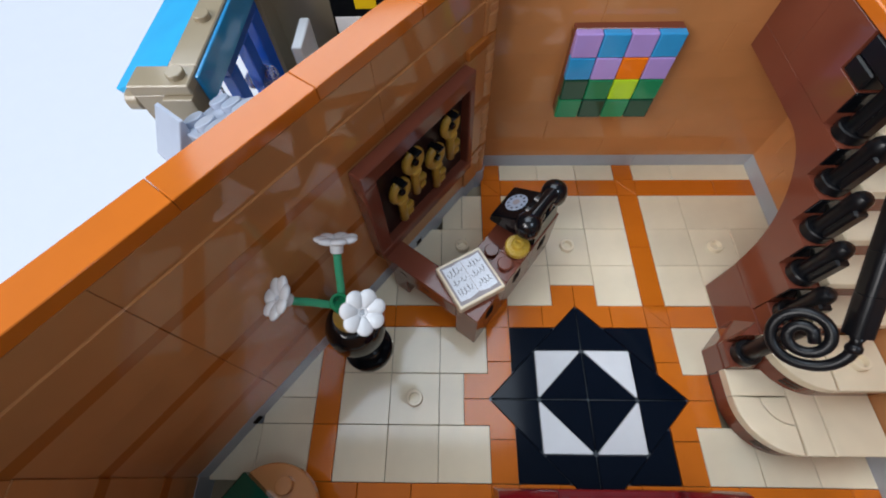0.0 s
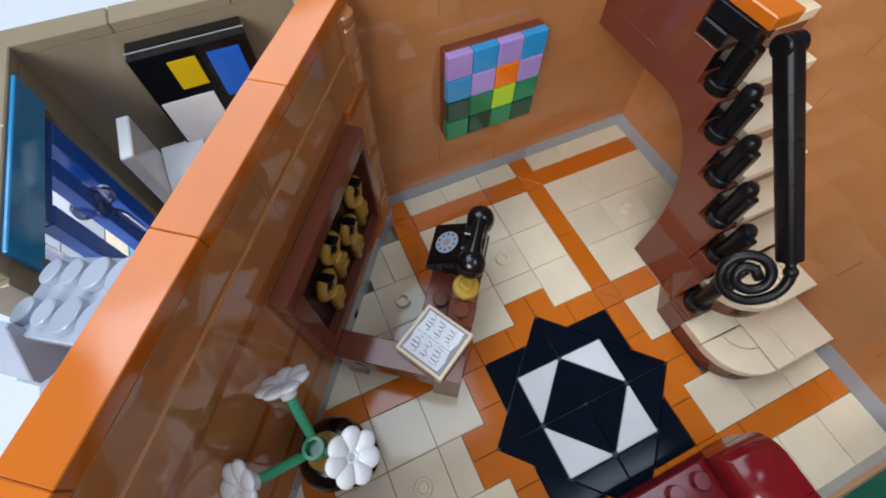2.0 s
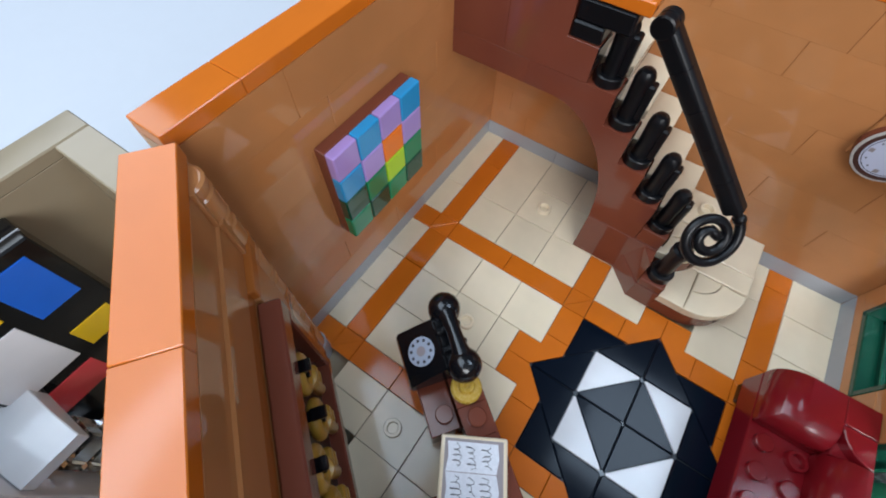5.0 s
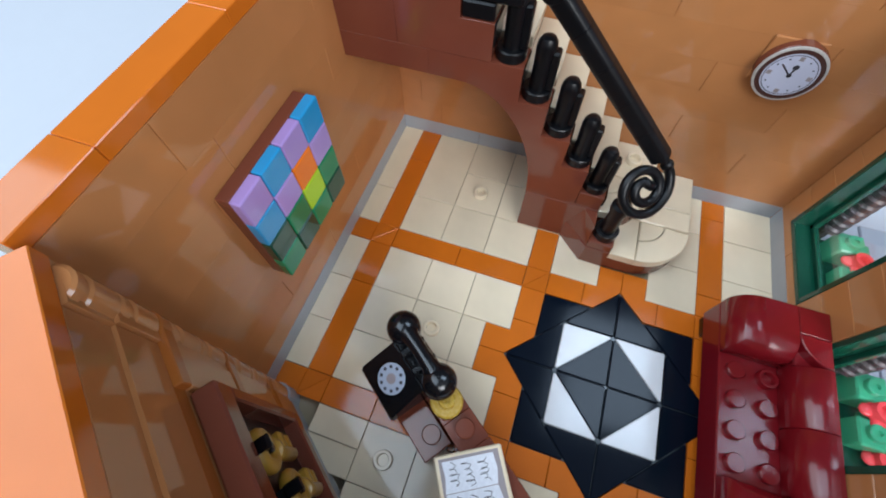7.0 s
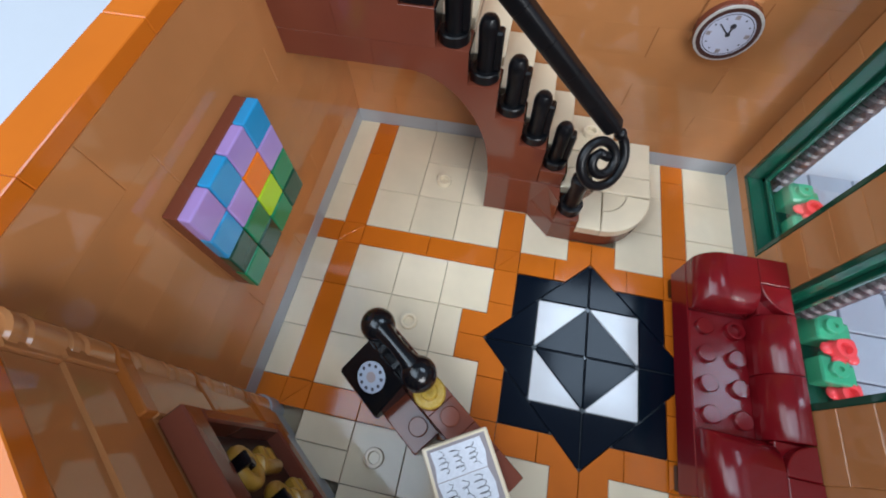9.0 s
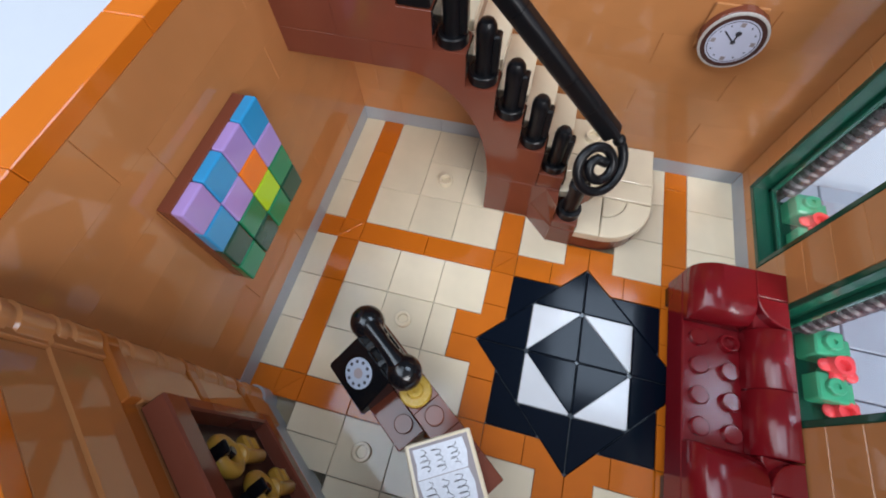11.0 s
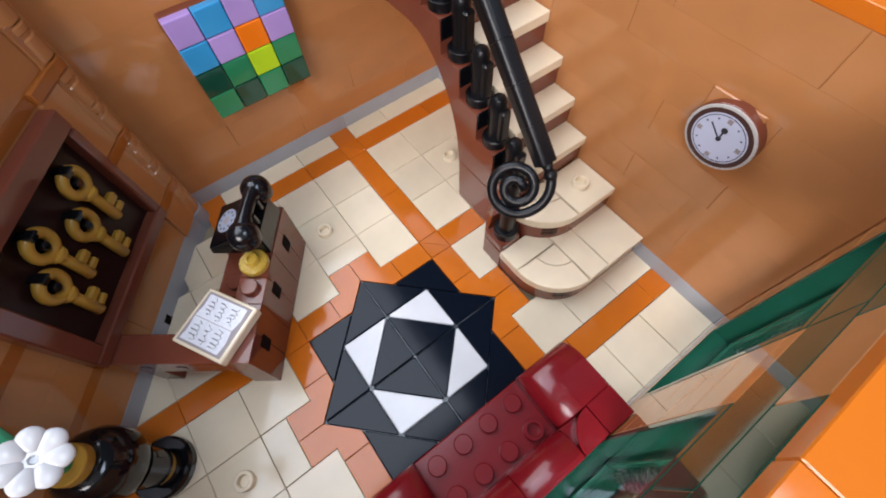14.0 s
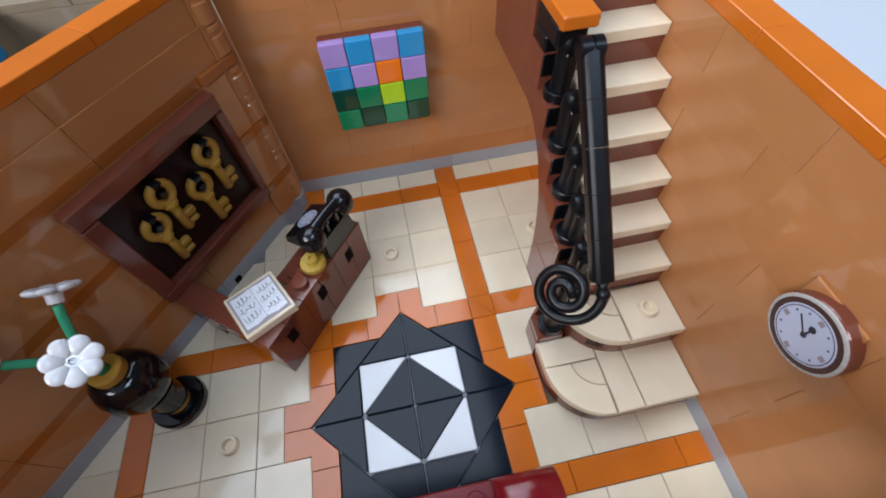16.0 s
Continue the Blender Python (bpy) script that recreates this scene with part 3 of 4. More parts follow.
for outline in STEP:
    part("tread_tile", st(prism(outline, 2.0, 2.4)), TAN, stairs)
part("tread_stud", st(ring_stud(9, 1, 2.4)), TAN, stairs)
# raised dark strips paint the shade of the slots on both curved steps
for cx, cy, z in ((7, 0, 0.3), (8, 2, 1.45)):
    bm = None
    for dz in (0, 0.24):
        o = [(cx + 1.985 * math.cos(math.radians(a)), cy + 1.985 * math.sin(math.radians(a))) for a in range(228, 247, 3)]
        i = [(cx + 1.9 * math.cos(math.radians(a)), cy + 1.9 * math.sin(math.radians(a))) for a in range(246, 227, -3)]
        bm = prism(o + i, z + dz, z + dz + 0.16, bm, 0)
    part("slot", st(bm), DARK_BROWN, stairs, "dark strips for the shade of slots in the curved step")

# newel and its foot
part("newel_foot", st(prism([(5, 1), (6, 1), (6, 3), (5.02, 2)], 0, 1.15)), RED_BROWN, stairs)
part("newel_foot", st(block(5.02, 6, 1.0, 2.0, 1.17, 1.6, 0.05)), RED_BROWN, stairs)
slope = bmesh.new()
v = [slope.verts.new(p) for p in ((5.1, 2.0, 1.17), (6, 2.0, 1.17), (6, 2.95, 1.17), (5.3, 2.0, 2.3), (6, 2.0, 2.3), (6, 2.5, 2.3))]
for f in ((0, 2, 1), (3, 4, 5), (0, 1, 4, 3), (1, 2, 5, 4), (0, 3, 5, 2)):
    slope.faces.new([v[k] for k in f])
part("newel_slope", st(slope), RED_BROWN, stairs)

# balustrade
rail = thing("stair_railing", (6.5, 1.5, 1.6), "glossy black stair railing with a scrolled end", "railing")


def ra(bm):
    bmesh.ops.translate(bm, vec=(-6.5, -1.5, -1.6), verts=bm.verts)
    return bm


part("newel", ra(lathe([(0.45, 1.6), (0.48, 1.63), (0.48, 1.97), (0.45, 2.0), (0.32, 2.01), (0.30, 3.3), (0.37, 3.32), (0.37, 3.6), (0.24, 3.65), (0.2, 4.75)], (5.6, 1.45, 0))), SATIN_BLACK, rail)
for k in range(5):
    y, z = 2.5 + k, 3.2 + 1.2 * k
    bal = part("baluster", ra(lathe([(0.30, 0.36), (0.29, 0.9), (0.30, 1.5), (0.31, 1.75), (0.28, 1.92), (0.20, 2.04), (0.08, 2.08)], (6.5, y, z), sides=24)), SATIN_BLACK, rail)
    part("baluster_base", ra(disc(0.47, 0, 0.36, (6.5, y, z), bevel=0.035, sides=28)), SATIN_BLACK, rail)
    part("baluster_clip", ra(block(6.3, 6.7, y - 0.46, y - 0.2, z + 0.38, z + 1.7, 0.06)), SATIN_BLACK, rail)
A, B = Vector((6.38, 1.0, 5.6)), Vector((6.72, 5.6, 10.05))
way = (B - A).normalized()
m = way.to_track_quat("Y", "Z").to_matrix().to_4x4()
length = (B - A).length


def bar(a, b, w, z0, z1, c):
    """A straight bar with rounded long edges."""
    out = []
    for cx, cz, a0 in ((w - c, z1 - c, 0), (-w + c, z1 - c, 90), (-w + c, z0 + c, 180), (w - c, z0 + c, 270)):
        out += [(cx + c * math.cos(math.radians(a0 + 15 * k)), cz + c * math.sin(math.radians(a0 + 15 * k))) for k in range(7)]
    bm = prism(out, a, b, bevel=0)
    bmesh.ops.transform(bm, matrix=Matrix(((1, 0, 0, 0), (0, 0, 1, 0), (0, 1, 0, 0), (0, 0, 0, 1))), verts=bm.verts)
    bmesh.ops.recalc_face_normals(bm, faces=bm.faces[:])
    for f in bm.faces:
        f.smooth = False
    return bm


for k in range(5):
    a, b = length * k / 5, length * (k + 1) / 5
    part("handrail", ra(turned(bar(a + 0.006, b - 0.006, 0.325, -0.36, 0.29, 0.21), Matrix.Translation(A) @ m)), SATIN_BLACK, rail)
# the rounded end with a pin hole
part("rail_end", ra(turned(lathe([(0.29, -0.34), (0.34, -0.3), (0.34, -0.04), (0.29, -0.02), (0.29, 0.02), (0.34, 0.04), (0.34, 0.3), (0.29, 0.34)], (0, length + 0.05, -0.02), "x", 24), Matrix.Translation(A) @ m)), SATIN_BLACK, rail)
part("rail_joint", ra(tube([tuple(A), tuple(A - way * 0.2), tuple(A - way * 0.4)], [0.22, 0.14, 0.2], bm=ball(tuple(A - way * 0.42), 0.22))), SATIN_BLACK, rail)
part("rail_top", ra(block(6.03, 6.95, 6.3, 7.97, 9.72, 10.39, 0.08)), SATIN_BLACK, rail)
part("rail_post", ra(block(6.03, 6.97, 7.02, 7.98, 9.21, 9.71, 0.05)), SATIN_BLACK, rail)
# the scroll
C = Vector((5.40, 1.2, 4.93))
nrm = Vector((-0.60, -0.45, 0.66)).normalized()
ux = Vector((0.0, 1.0, 0.35))
ux = (ux - nrm * ux.dot(nrm)).normalized()
uy = nrm.cross(ux)
joint = A - way * 0.5 - C
a0, r0 = math.atan2(joint.dot(uy), joint.dot(ux)), math.hypot(joint.dot(ux), joint.dot(uy))
lift = joint.dot(nrm)
pts = [A - way * 0.42]
for k in range(61):
    a = a0 - math.radians(11.5 * k)
    r = (r0 if k == 0 else 1.02 + (r0 - 1.02) * max(0, 1 - k / 6)) - 0.80 * (k / 60)
    pts.append(C + r * (math.cos(a) * ux + math.sin(a) * uy) + nrm * (lift * max(0.0, 1 - k / 25)))
part("scroll", ra(tube([tuple(p) for p in pts], 0.17, 14)), SATIN_BLACK, rail)

tip = pts[-1]
part("scroll_pin", ra(tube([tuple(tip - 0.25 * ux), tuple(tip + 0.2 * ux)], 0.17, 12)), SATIN_BLACK, rail)

# ---- painting ----
painting = thing("painting", (1, 11.98, 4.13), "mosaic painting of coloured square tiles on brown", "painting")
part("backing", block(-1.98, 1.98, -0.39, 0.0, 0.02, 3.98, 0.03), RED_BROWN, painting, "reddish brown backing plate")
ROWS = ((LAVENDER, AZURE, LAVENDER, AZURE), (AZURE, LAVENDER, ORANGE, LAVENDER), (DARK_GREEN, GREEN, LIME, GREEN), (GREEN, DARK_GREEN, GREEN, DARK_GREEN))
NAMES = {LAVENDER.name: "lavender tile", AZURE.name: "azure blue tile", ORANGE.name: "bright orange tile", DARK_GREEN.name: "dark green tile", GREEN.name: "green tile", LIME.name: "lime green tile"}
for r, row in enumerate(ROWS):
    for c, mat in enumerate(row):
        part("square_tile", block(-2 + c + 0.012, -1 + c - 0.012, -0.74, -0.395, 3 - r + 0.012, 4 - r - 0.012, 0.05, segments=2), mat, painting, NAMES[mat.name])

# ---- clock ----
clock = thing("wall_clock", (10.18, -2.03, 7.1), "round wall clock with a white face and brown rim", "clock")
part("mount", block(-0.27, -0.19, -0.6, 0.97, -0.6, 0.97, 0.03), NOUGAT, clock)
part("case", lathe([(1.0, -0.2), (1.0, -0.5), (0.96, -0.55)][::-1], axis="x", sides=36), RED_BROWN, clock, "reddish brown round case")
part("rim", lathe([(0.97, -0.545), (0.99, -0.56), (0.98, -0.59), (0.95, -0.605), (0.90, -0.605)], axis="x", sides=40), SILVER, clock, "pale metallic rim")
part("ring", disc(0.91, -0.606, -0.5, axis="x", bevel=0.005, sides=40), BROWN_INK, clock)
part("face", disc(0.77, -0.611, -0.5, axis="x", bevel=0.004, sides=40), DIAL, clock, "bluish white dial")
part("dial_ring", lathe([(0.703, -0.609), (0.703, -0.613), (0.727, -0.613), (0.727, -0.609)], axis="x", sides=48), INK, clock)
for k in range(12):
    a = math.radians(30 * k)
    y, z = 0.60 * math.sin(a), 0.60 * math.cos(a)
    if k % 3 == 0:
        part("numeral", turned(block(-0.614, -0.61, -0.07, 0.07, -0.07, 0.07, 0), Matrix.Translation((0, y, z)) @ pose(0, 0, 0, -math.degrees(a))), GREY_INK, clock)
    else:
        part("hour_dot", disc(0.028, -0.614, -0.60, (0, y, z), "x", 0.001, 10), INK, clock)


def pointer(angle, length, width):
    bm = block(-0.622, -0.616, -width, width, -0.06, length, 0)
    return turned(bm, pose(0, 0, 0, angle))


part("minute_pointer", pointer(-50, 0.52, 0.022), INK, clock)
bm = pointer(3, 0.22, 0.028)
lathe([(0.05, -0.622), (0.09, -0.622), (0.09, -0.617), (0.05, -0.617)], (0, -0.30 * math.sin(math.radians(3)), 0.30 * math.cos(math.radians(3))), "x", 16, bm)
part("hour_pointer", bm, INK, clock)
part("boss", disc(0.075, -0.63, -0.6, axis="x", bevel=0.008, sides=20), INK, clock)

# ---- sofa ----
sofa = thing("sofa", (0, -4.55, 0), "glossy dark red toy sofa with studs on its seat", "sofa")
SF, SB = 1.45, -1.43


def rounded(x0, x1, y0, y1, z0, z1, r, edges):
    """A block of which some long edges are rounded with radius r."""
    bm = bmesh.new()
    bmesh.ops.create_cube(bm, size=1)
    bmesh.ops.scale(bm, vec=(x1 - x0, y1 - y0, z1 - z0), verts=bm.verts)
    bmesh.ops.translate(bm, vec=((x0 + x1) / 2, (y0 + y1) / 2, (z0 + z1) / 2), verts=bm.verts)
    picked = []
    for e in bm.edges:
        p = (e.verts[0].co + e.verts[1].co) / 2
        for test in edges:
            if all(abs(p[i] - w) < 1e-4 for i, w in test.items()):
                picked.append(e)
    bmesh.ops.bevel(bm, geom=picked, offset=r, segments=10, affect="EDGES", profile=0.5)
    sharp = [e for e in bm.edges if len(e.link_faces) == 2 and e.calc_face_angle(0) > 1.0]
    bmesh.ops.bevel(bm, geom=sharp, offset=0.03, segments=1, affect="EDGES")
    for f in bm.faces:
        f.smooth = min(abs(abs(f.normal[i]) - 1) for i in range(3)) > 1e-3
    return bm


part("seat", block(-4, 4, -1.4, SF, 0.4, 1.6, 0.04), DARK_RED, sofa)
for sx in (-1, 1):
    for sy in (-1.0, 1.0):
        part("foot", block(sx * 3.5 - 0.4, sx * 3.5 + 0.4, sy - 0.4, sy + 0.4, 0, 0.4, 0.04), BLACK, sofa)
    a, b = (2.02, 4.0) if sx > 0 else (-4.0, -2.02)
    inner = a if sx > 0 else b
    part("armrest", rounded(a, b, -0.45, SF, 1.62, 2.8, 0.85, [{1: SF, 2: 2.8}, {0: inner, 2: 2.8}]), DARK_RED, sofa)
    a, b = (3.01, 4.0) if sx > 0 else (-4.0, -3.01)
    part("armrest_end", block(a, b, SB, -0.452, 1.62, 2.799, 0.02), DARK_RED, sofa)
    a, b = (2.01, 2.99) if sx > 0 else (-2.99, -2.01)
    part("corner_block", block(a, b, SB, -0.47, 1.62, 2.4, 0.03), DARK_RED, sofa)
    q = arc(sx * 2.99, SB + 0.01, 0.96, 180 if sx > 0 else 0, 90, 8)
    part("corner_tile", prism([(sx * 2.99, SB + 0.01)] + q, 2.4, 2.79), DARK_RED, sofa)
    a, b = (0.003, 2.0) if sx > 0 else (-2.0, -0.003)
    part("backrest", rounded(a, b, SB, -0.42, 1.62, 2.8, 0.85, [{1: -0.42, 2: 2.8}]), DARK_RED, sofa)
for k in range(4):
    part("seat_stud", stud(-1.5 + k, 0.95, 1.6), DARK_RED, sofa)
    part("seat_stud", ring_stud(-1.5 + k, -0.05, 1.6) if k == 3 else stud(-1.5 + k, -0.05, 1.6), DARK_RED, sofa)

# ---- key rack on the slanting wall; local x runs along the wall, -y into the room ----
TURN = 53.13


def on_wall(s, d, z):
    return (-11 + 0.6 * s + 0.8 * d, 2 + 0.8 * s - 0.6 * d, z)


rack = thing("key_rack", on_wall(7, 0.02, 2.8), "reddish brown key rack with a dark recess", "key rack", TURN)
part("back_panel", block(-2.5, 2.7, -0.12, 0.0, 0.45, 4.6, 0.01), RACK_BACK, rack, "dark brown back panel")
part("top_rail", block(-3.04, 2.93, -0.52, 0, 4.52, 5.2, 0.05), RED_BROWN, rack)
part("bottom_rail", block(-3.04, 2.93, -0.52, 0, 0, 0.5, 0.05), RED_BROWN, rack)
part("side_rail", block(-3.04, -2.42, -0.52, 0, 0.52, 4.5, 0.05), RED_BROWN, rack)
part("side_rail", block(2.6, 2.93, -0.52, 0, 0.52, 4.5, 0.05), RED_BROWN, rack)
KEY_SPOTS = ((5.58, 5.6), (6.43, 6.42), (7.63, 5.56), (8.57, 6.4))
for s, z in KEY_SPOTS:
    key = thing("key", on_wall(s, 0.37, z), "pearl gold key hanging on a black clip", "key", TURN, "keys on the rack")
    loop = [(0.37 * math.cos(math.radians(a)), -0.0, 0.40 * math.sin(math.radians(a))) for a in range(0, 361, 18)]
    bm = tube(loop, 0.165, 12, close=False)
    tube([(0.0, 0, -0.40), (0.0, 0, -1.05), (0.0, 0, -1.78), (0, 0, -1.82)], [0.17, 0.17, 0.17, 0.12], 12, bm)
    lathe([(0.17, -0.62), (0.26, -0.58), (0.28, -0.5), (0.26, -0.42), (0.17, -0.38)], sides=16, bm=bm)
    part("key_body", smooth(bm), GOLD, key)
    part("key_bit", block(0.08, 0.55, -0.13, 0.13, -1.42, -1.12, 0.06, block(0.08, 0.50, -0.13, 0.13, -1.76, -1.52, 0.06)), GOLD, key)
    clip = thing("key_clip", on_wall(s, 0.13, z + 0.4), "black clip that holds a key", "clip", TURN, "clips on the rack")
    part("clip_body", block(-0.13, 0.13, -0.48, 0.0, -0.06, 0.16, 0.03), BLACK, clip)
    part("clip_pin", disc(0.13, -0.44, 0.0, (0, 0, -0.40), "y", 0.03, 14), BLACK, clip)
    part("clip_jaw", block(-0.15, 0.15, -0.6, -0.2, 0.12, 0.22, 0.03), BLACK, clip)

# ---- reception desk ----
desk = thing("reception_desk", on_wall(7.1, 4.5, 0), "reddish brown reception desk with square holes", "desk", TURN)
for k in range(6):
    part("desk_brick", block(-3 + k + 0.005, -2 + k - 0.005, -0.49, 0.49, 0.0, 2.8, 0.014), RED_BROWN, desk)
# dark patches just proud of the bricks paint the shade in the holes
for x in (-2.08, -0.11, 1.86):
    part("square_hole", block(x - 0.21, x + 0.21, -0.515, -0.45, 1.55, 2.25, 0), RECESS_SHADE, desk, "dark patch for the shade in a square hole")
part("wing", block(-3, -2.02, 0.5, 4.1, 1.7, 2.8, 0.03), RED_BROWN, desk)
part("wing_leg", block(-2.9, -2.1, 3.2, 4.0, 0.0, 1.7, 0.03), RED_BROWN, desk)
part("wing_pin", disc(0.18, -3.02, -2.8, (0, 2.0, 2.2), "x", 0.01, 14), DARK_BROWN, desk)
part("wing_pin", disc(0.18, -3.02, -2.8, (0, 3.2, 2.2), "x", 0.01, 14), DARK_BROWN, desk)
part("back_shelf", block(-0.5, 2.9, 0.52, 1.5, 0.4, 2.2, 0.03), RED_BROWN, desk)
for s, d, z in ((-0.42, 0.0, 2.8), (0.05, 0.9, 2.2)):
    part("desk_stud", stud(s, d, z), RED_BROWN, desk)

book = thing("guest_book", (-4.79, 3.93, 2.81), "open guest book with pen strokes on pale pages", "book", 29.6)
part("book_tile", block(-0.98, 0.98, -0.98, 0.98, 0, 0.4, 0.04), TAN, book)
part("border", block(-0.88, 0.88, -0.86, 0.86, 0.39, 0.404, 0), GREY_INK, book, "grey printed border")
for sx in (-1, 1):
    o = [(sx * 0.01, -0.66), (sx * 0.4, -0.74), (sx * 0.8, -0.7), (sx * 0.8, 0.78), (sx * 0.4, 0.74), (sx * 0.01, 0.8)]
    page = part("page", prism(o, 0.40, 0.409, bevel=0), PAPER, book, "pale page with pen strokes")
    rng = random.Random(5 + sx)
    for k in range(3):
        y = 0.48 - 0.42 * k
        x = sx * 0.42 - 0.29
        pts, ph, amp = [], rng.uniform(0, 6), 0.07
        for j in range(34):
            ph += rng.uniform(0.3, 1.25)
            amp = max(0.03, min(0.17, amp + rng.uniform(-0.09, 0.09)))
            pts.append((x + 0.58 * j / 33 + 0.045 * math.cos(ph), y + amp * math.sin(ph) + 0.08 * (j / 33 - 0.5), 0.411))
        part("pen_stroke", tube(pts, 0.009, 4), INK, page)

bell = thing("desk_bell", on_wall(7.6, 4.48, 2.8), "small yellow gold desk bell on the desk", "bell", TURN)
part("dome", disc(0.5, 0, 0.3, bevel=0.05), BELL_GOLD, bell)
part("knob", lathe([(0.26, 0.3), (0.25, 0.46), (0.22, 0.5), (0.11, 0.5), (0.1, 0.42)], sides=20), BELL_GOLD, bell)

phone = thing("telephone", on_wall(9.0, 4.2, 2.8), "glossy black rotary telephone on the reception desk", "telephone", TURN)
body = bmesh.new()
v = [body.verts.new(p) for p in ((-0.95, -0.75, 0), (0.95, -0.75, 0), (0.95, 1.42, 0), (-0.95, 1.42, 0), (-0.85, -0.65, 1.0), (0.85, -0.65, 1.0), (0.85, 0.15, 1.05), (-0.85, 0.15, 1.05), (-0.9, 1.37, 0.4), (0.9, 1.37, 0.4))]
for f in ((0, 3, 2, 1), (0, 1, 5, 4), (4, 5, 6, 7), (7, 6, 9, 8), (8, 9, 2, 3), (1, 2, 9, 6, 5), (0, 4, 7, 8, 3)):
    body.faces.new([v[k] for k in f])
bmesh.ops.recalc_face_normals(body, faces=body.faces[:])
bmesh.ops.bevel(body, geom=body.edges[:], offset=0.05, segments=2, affect="EDGES")
part("body", body, PHONE_BLACK, phone)
face = Matrix.Translation((0.0, 0.76, 0.74)) @ pose(0, 0, 0, -28.1)
dial = part("dial", turned(disc(0.47, 0, 0.03, bevel=0.008, sides=36), face), PALE, phone, "pale grey printed dial")
part("dial_centre", turned(disc(0.16, 0.03, 0.036, bevel=0.002, sides=20), face), GREY_INK, dial)
for k in range(10):
    a = math.radians(36 * k)
    part("finger_hole", turned(disc(0.055, 0.03, 0.036, (0.35 * math.cos(a), 0.35 * math.sin(a), 0), bevel=0.002, sides=12), face), INK, dial)
for sx in (-1, 1):
    part("cradle", block(sx * 0.32 - 0.12, sx * 0.32 + 0.12, -0.55, 0.2, 1.0, 1.3, 0.05), PHONE_BLACK, phone)
for sx in (-1, 1):
    part("cradle_clip", block(sx * 0.3 - 0.1, sx * 0.3 + 0.1, -0.62, -0.4, 1.0, 1.55, 0.05), PHONE_BLACK, phone)
handset = part("handset", tube([(sx * x, -0.32, z) for sx, x, z in ((-1, 0.95, 1.36), (-1, 0.72, 1.44), (-1, 0.45, 1.52), (1, 0, 1.55), (1, 0.45, 1.52), (1, 0.72, 1.44), (1, 0.95, 1.36))], [0.42, 0.34, 0.26, 0.23, 0.26, 0.34, 0.42], 20), PHONE_BLACK, phone)
for sx in (-1, 1):
    part("ear_cup", lathe([(0.36, 0.96), (0.50, 1.0), (0.52, 1.1), (0.52, 1.36), (0.47, 1.54), (0.36, 1.68), (0.2, 1.77), (0.06, 1.79)], (sx * 0.95, -0.32, 0), sides=28), PHONE_BLACK, handset)

# ---- vase with flowers ----
vase = thing("vase", (-9.0, 2.0, 0), "black urn with gold rings and three white flowers", "vase")
part("foot", disc(1.0, 0, 0.42, bevel=0.08), BLACK, vase)
part("gold_ring", disc(0.52, 0.42, 0.7, bevel=0.03), GOLD, vase, "pearl gold ring")
part("stem", lathe([(0.55, 0.7), (0.62, 0.8), (0.62, 2.0), (0.7, 2.1)], sides=24), BLACK, vase)
part("slot", block(0.5, 0.64, -0.12, 0.12, 1.3, 1.6, 0.02), DARK_BROWN, vase)
part("bowl", lathe([(0.7, 2.1), (0.95, 2.35), (1.06, 2.8), (1.05, 3.35), (0.88, 3.8), (0.62, 4.02)], sides=32), BLACK, vase)
part("gold_ring", disc(0.52, 4.0, 4.35, bevel=0.03), GOLD, vase, "pearl gold ring")
part("plant_hub", lathe([(0.2, 4.35), (0.2, 5.2), (0.3, 5.26), (0.3, 5.62), (0.28, 5.65), (0.19, 5.65), (0.18, 5.4), (0.05, 5.4)], sides=22), GREEN, vase, "green stem hub")
for ang, reach, tall, tilt, spin in ((-35, 1.22, 6.6, 34, 10), (89, 1.48, 6.84, 47, 0), (191, 1.5, 6.6, 40, 24)):
    a = math.radians(ang)
    ca, sa = math.cos(a), math.sin(a)
    tb = math.radians(tilt)
    foot_r, foot_z = reach - 0.45 * math.sin(tb), tall - 0.45 * math.cos(tb)
    way_out = [(0.24, 5.42), (0.45, 5.62), (0.5 * foot_r + 0.2, 0.45 * foot_z + 3.14), (foot_r - 0.05, foot_z - 0.06), (foot_r + 0.03, foot_z + 0.02)]
    stalk = part("stalk", tube([(r * ca, r * sa, z) for r, z in way_out], 0.13, 12), BRIGHT_GREEN, vase, "bright green stalk")
    bloom = Matrix.Translation((reach * ca, reach * sa, tall)) @ pose(0, 0, 0, 0, 0, ang) @ pose(0, 0, 0, 0, tilt)
    part("flower_base", turned(lathe([(0.17, -0.38), (0.2, -0.36), (0.21, -0.1), (0.18, -0.06)], sides=18), bloom), WHITE, stalk, "white flower base")
    part("flower_centre", turned(lathe([(0.24, -0.1), (0.24, 0.0), (0.17, 0.06), (0.1, 0.06), (0.08, 0.02), (0.075, -0.08)], sides=18), bloom), WHITE, stalk, "white flower centre")
    for k in range(7):
        bm = ball((0.40, 0, 0), 0.27, scale=(1.06, 0.96, 0.42), seg=18)
        for v in bm.verts:
            v.co.y *= 0.62 + 0.42 * min(1.0, max(0.0, (v.co.x - 0.1) / 0.38))
            v.co.z += 0.10 * max(0.0, v.co.x - 0.2) ** 2
        part("petal", turned(bm, bloom @ pose(0, 0, 0, 0, -5, spin + 360 / 7 * k)), WHITE, stalk, "white petal")

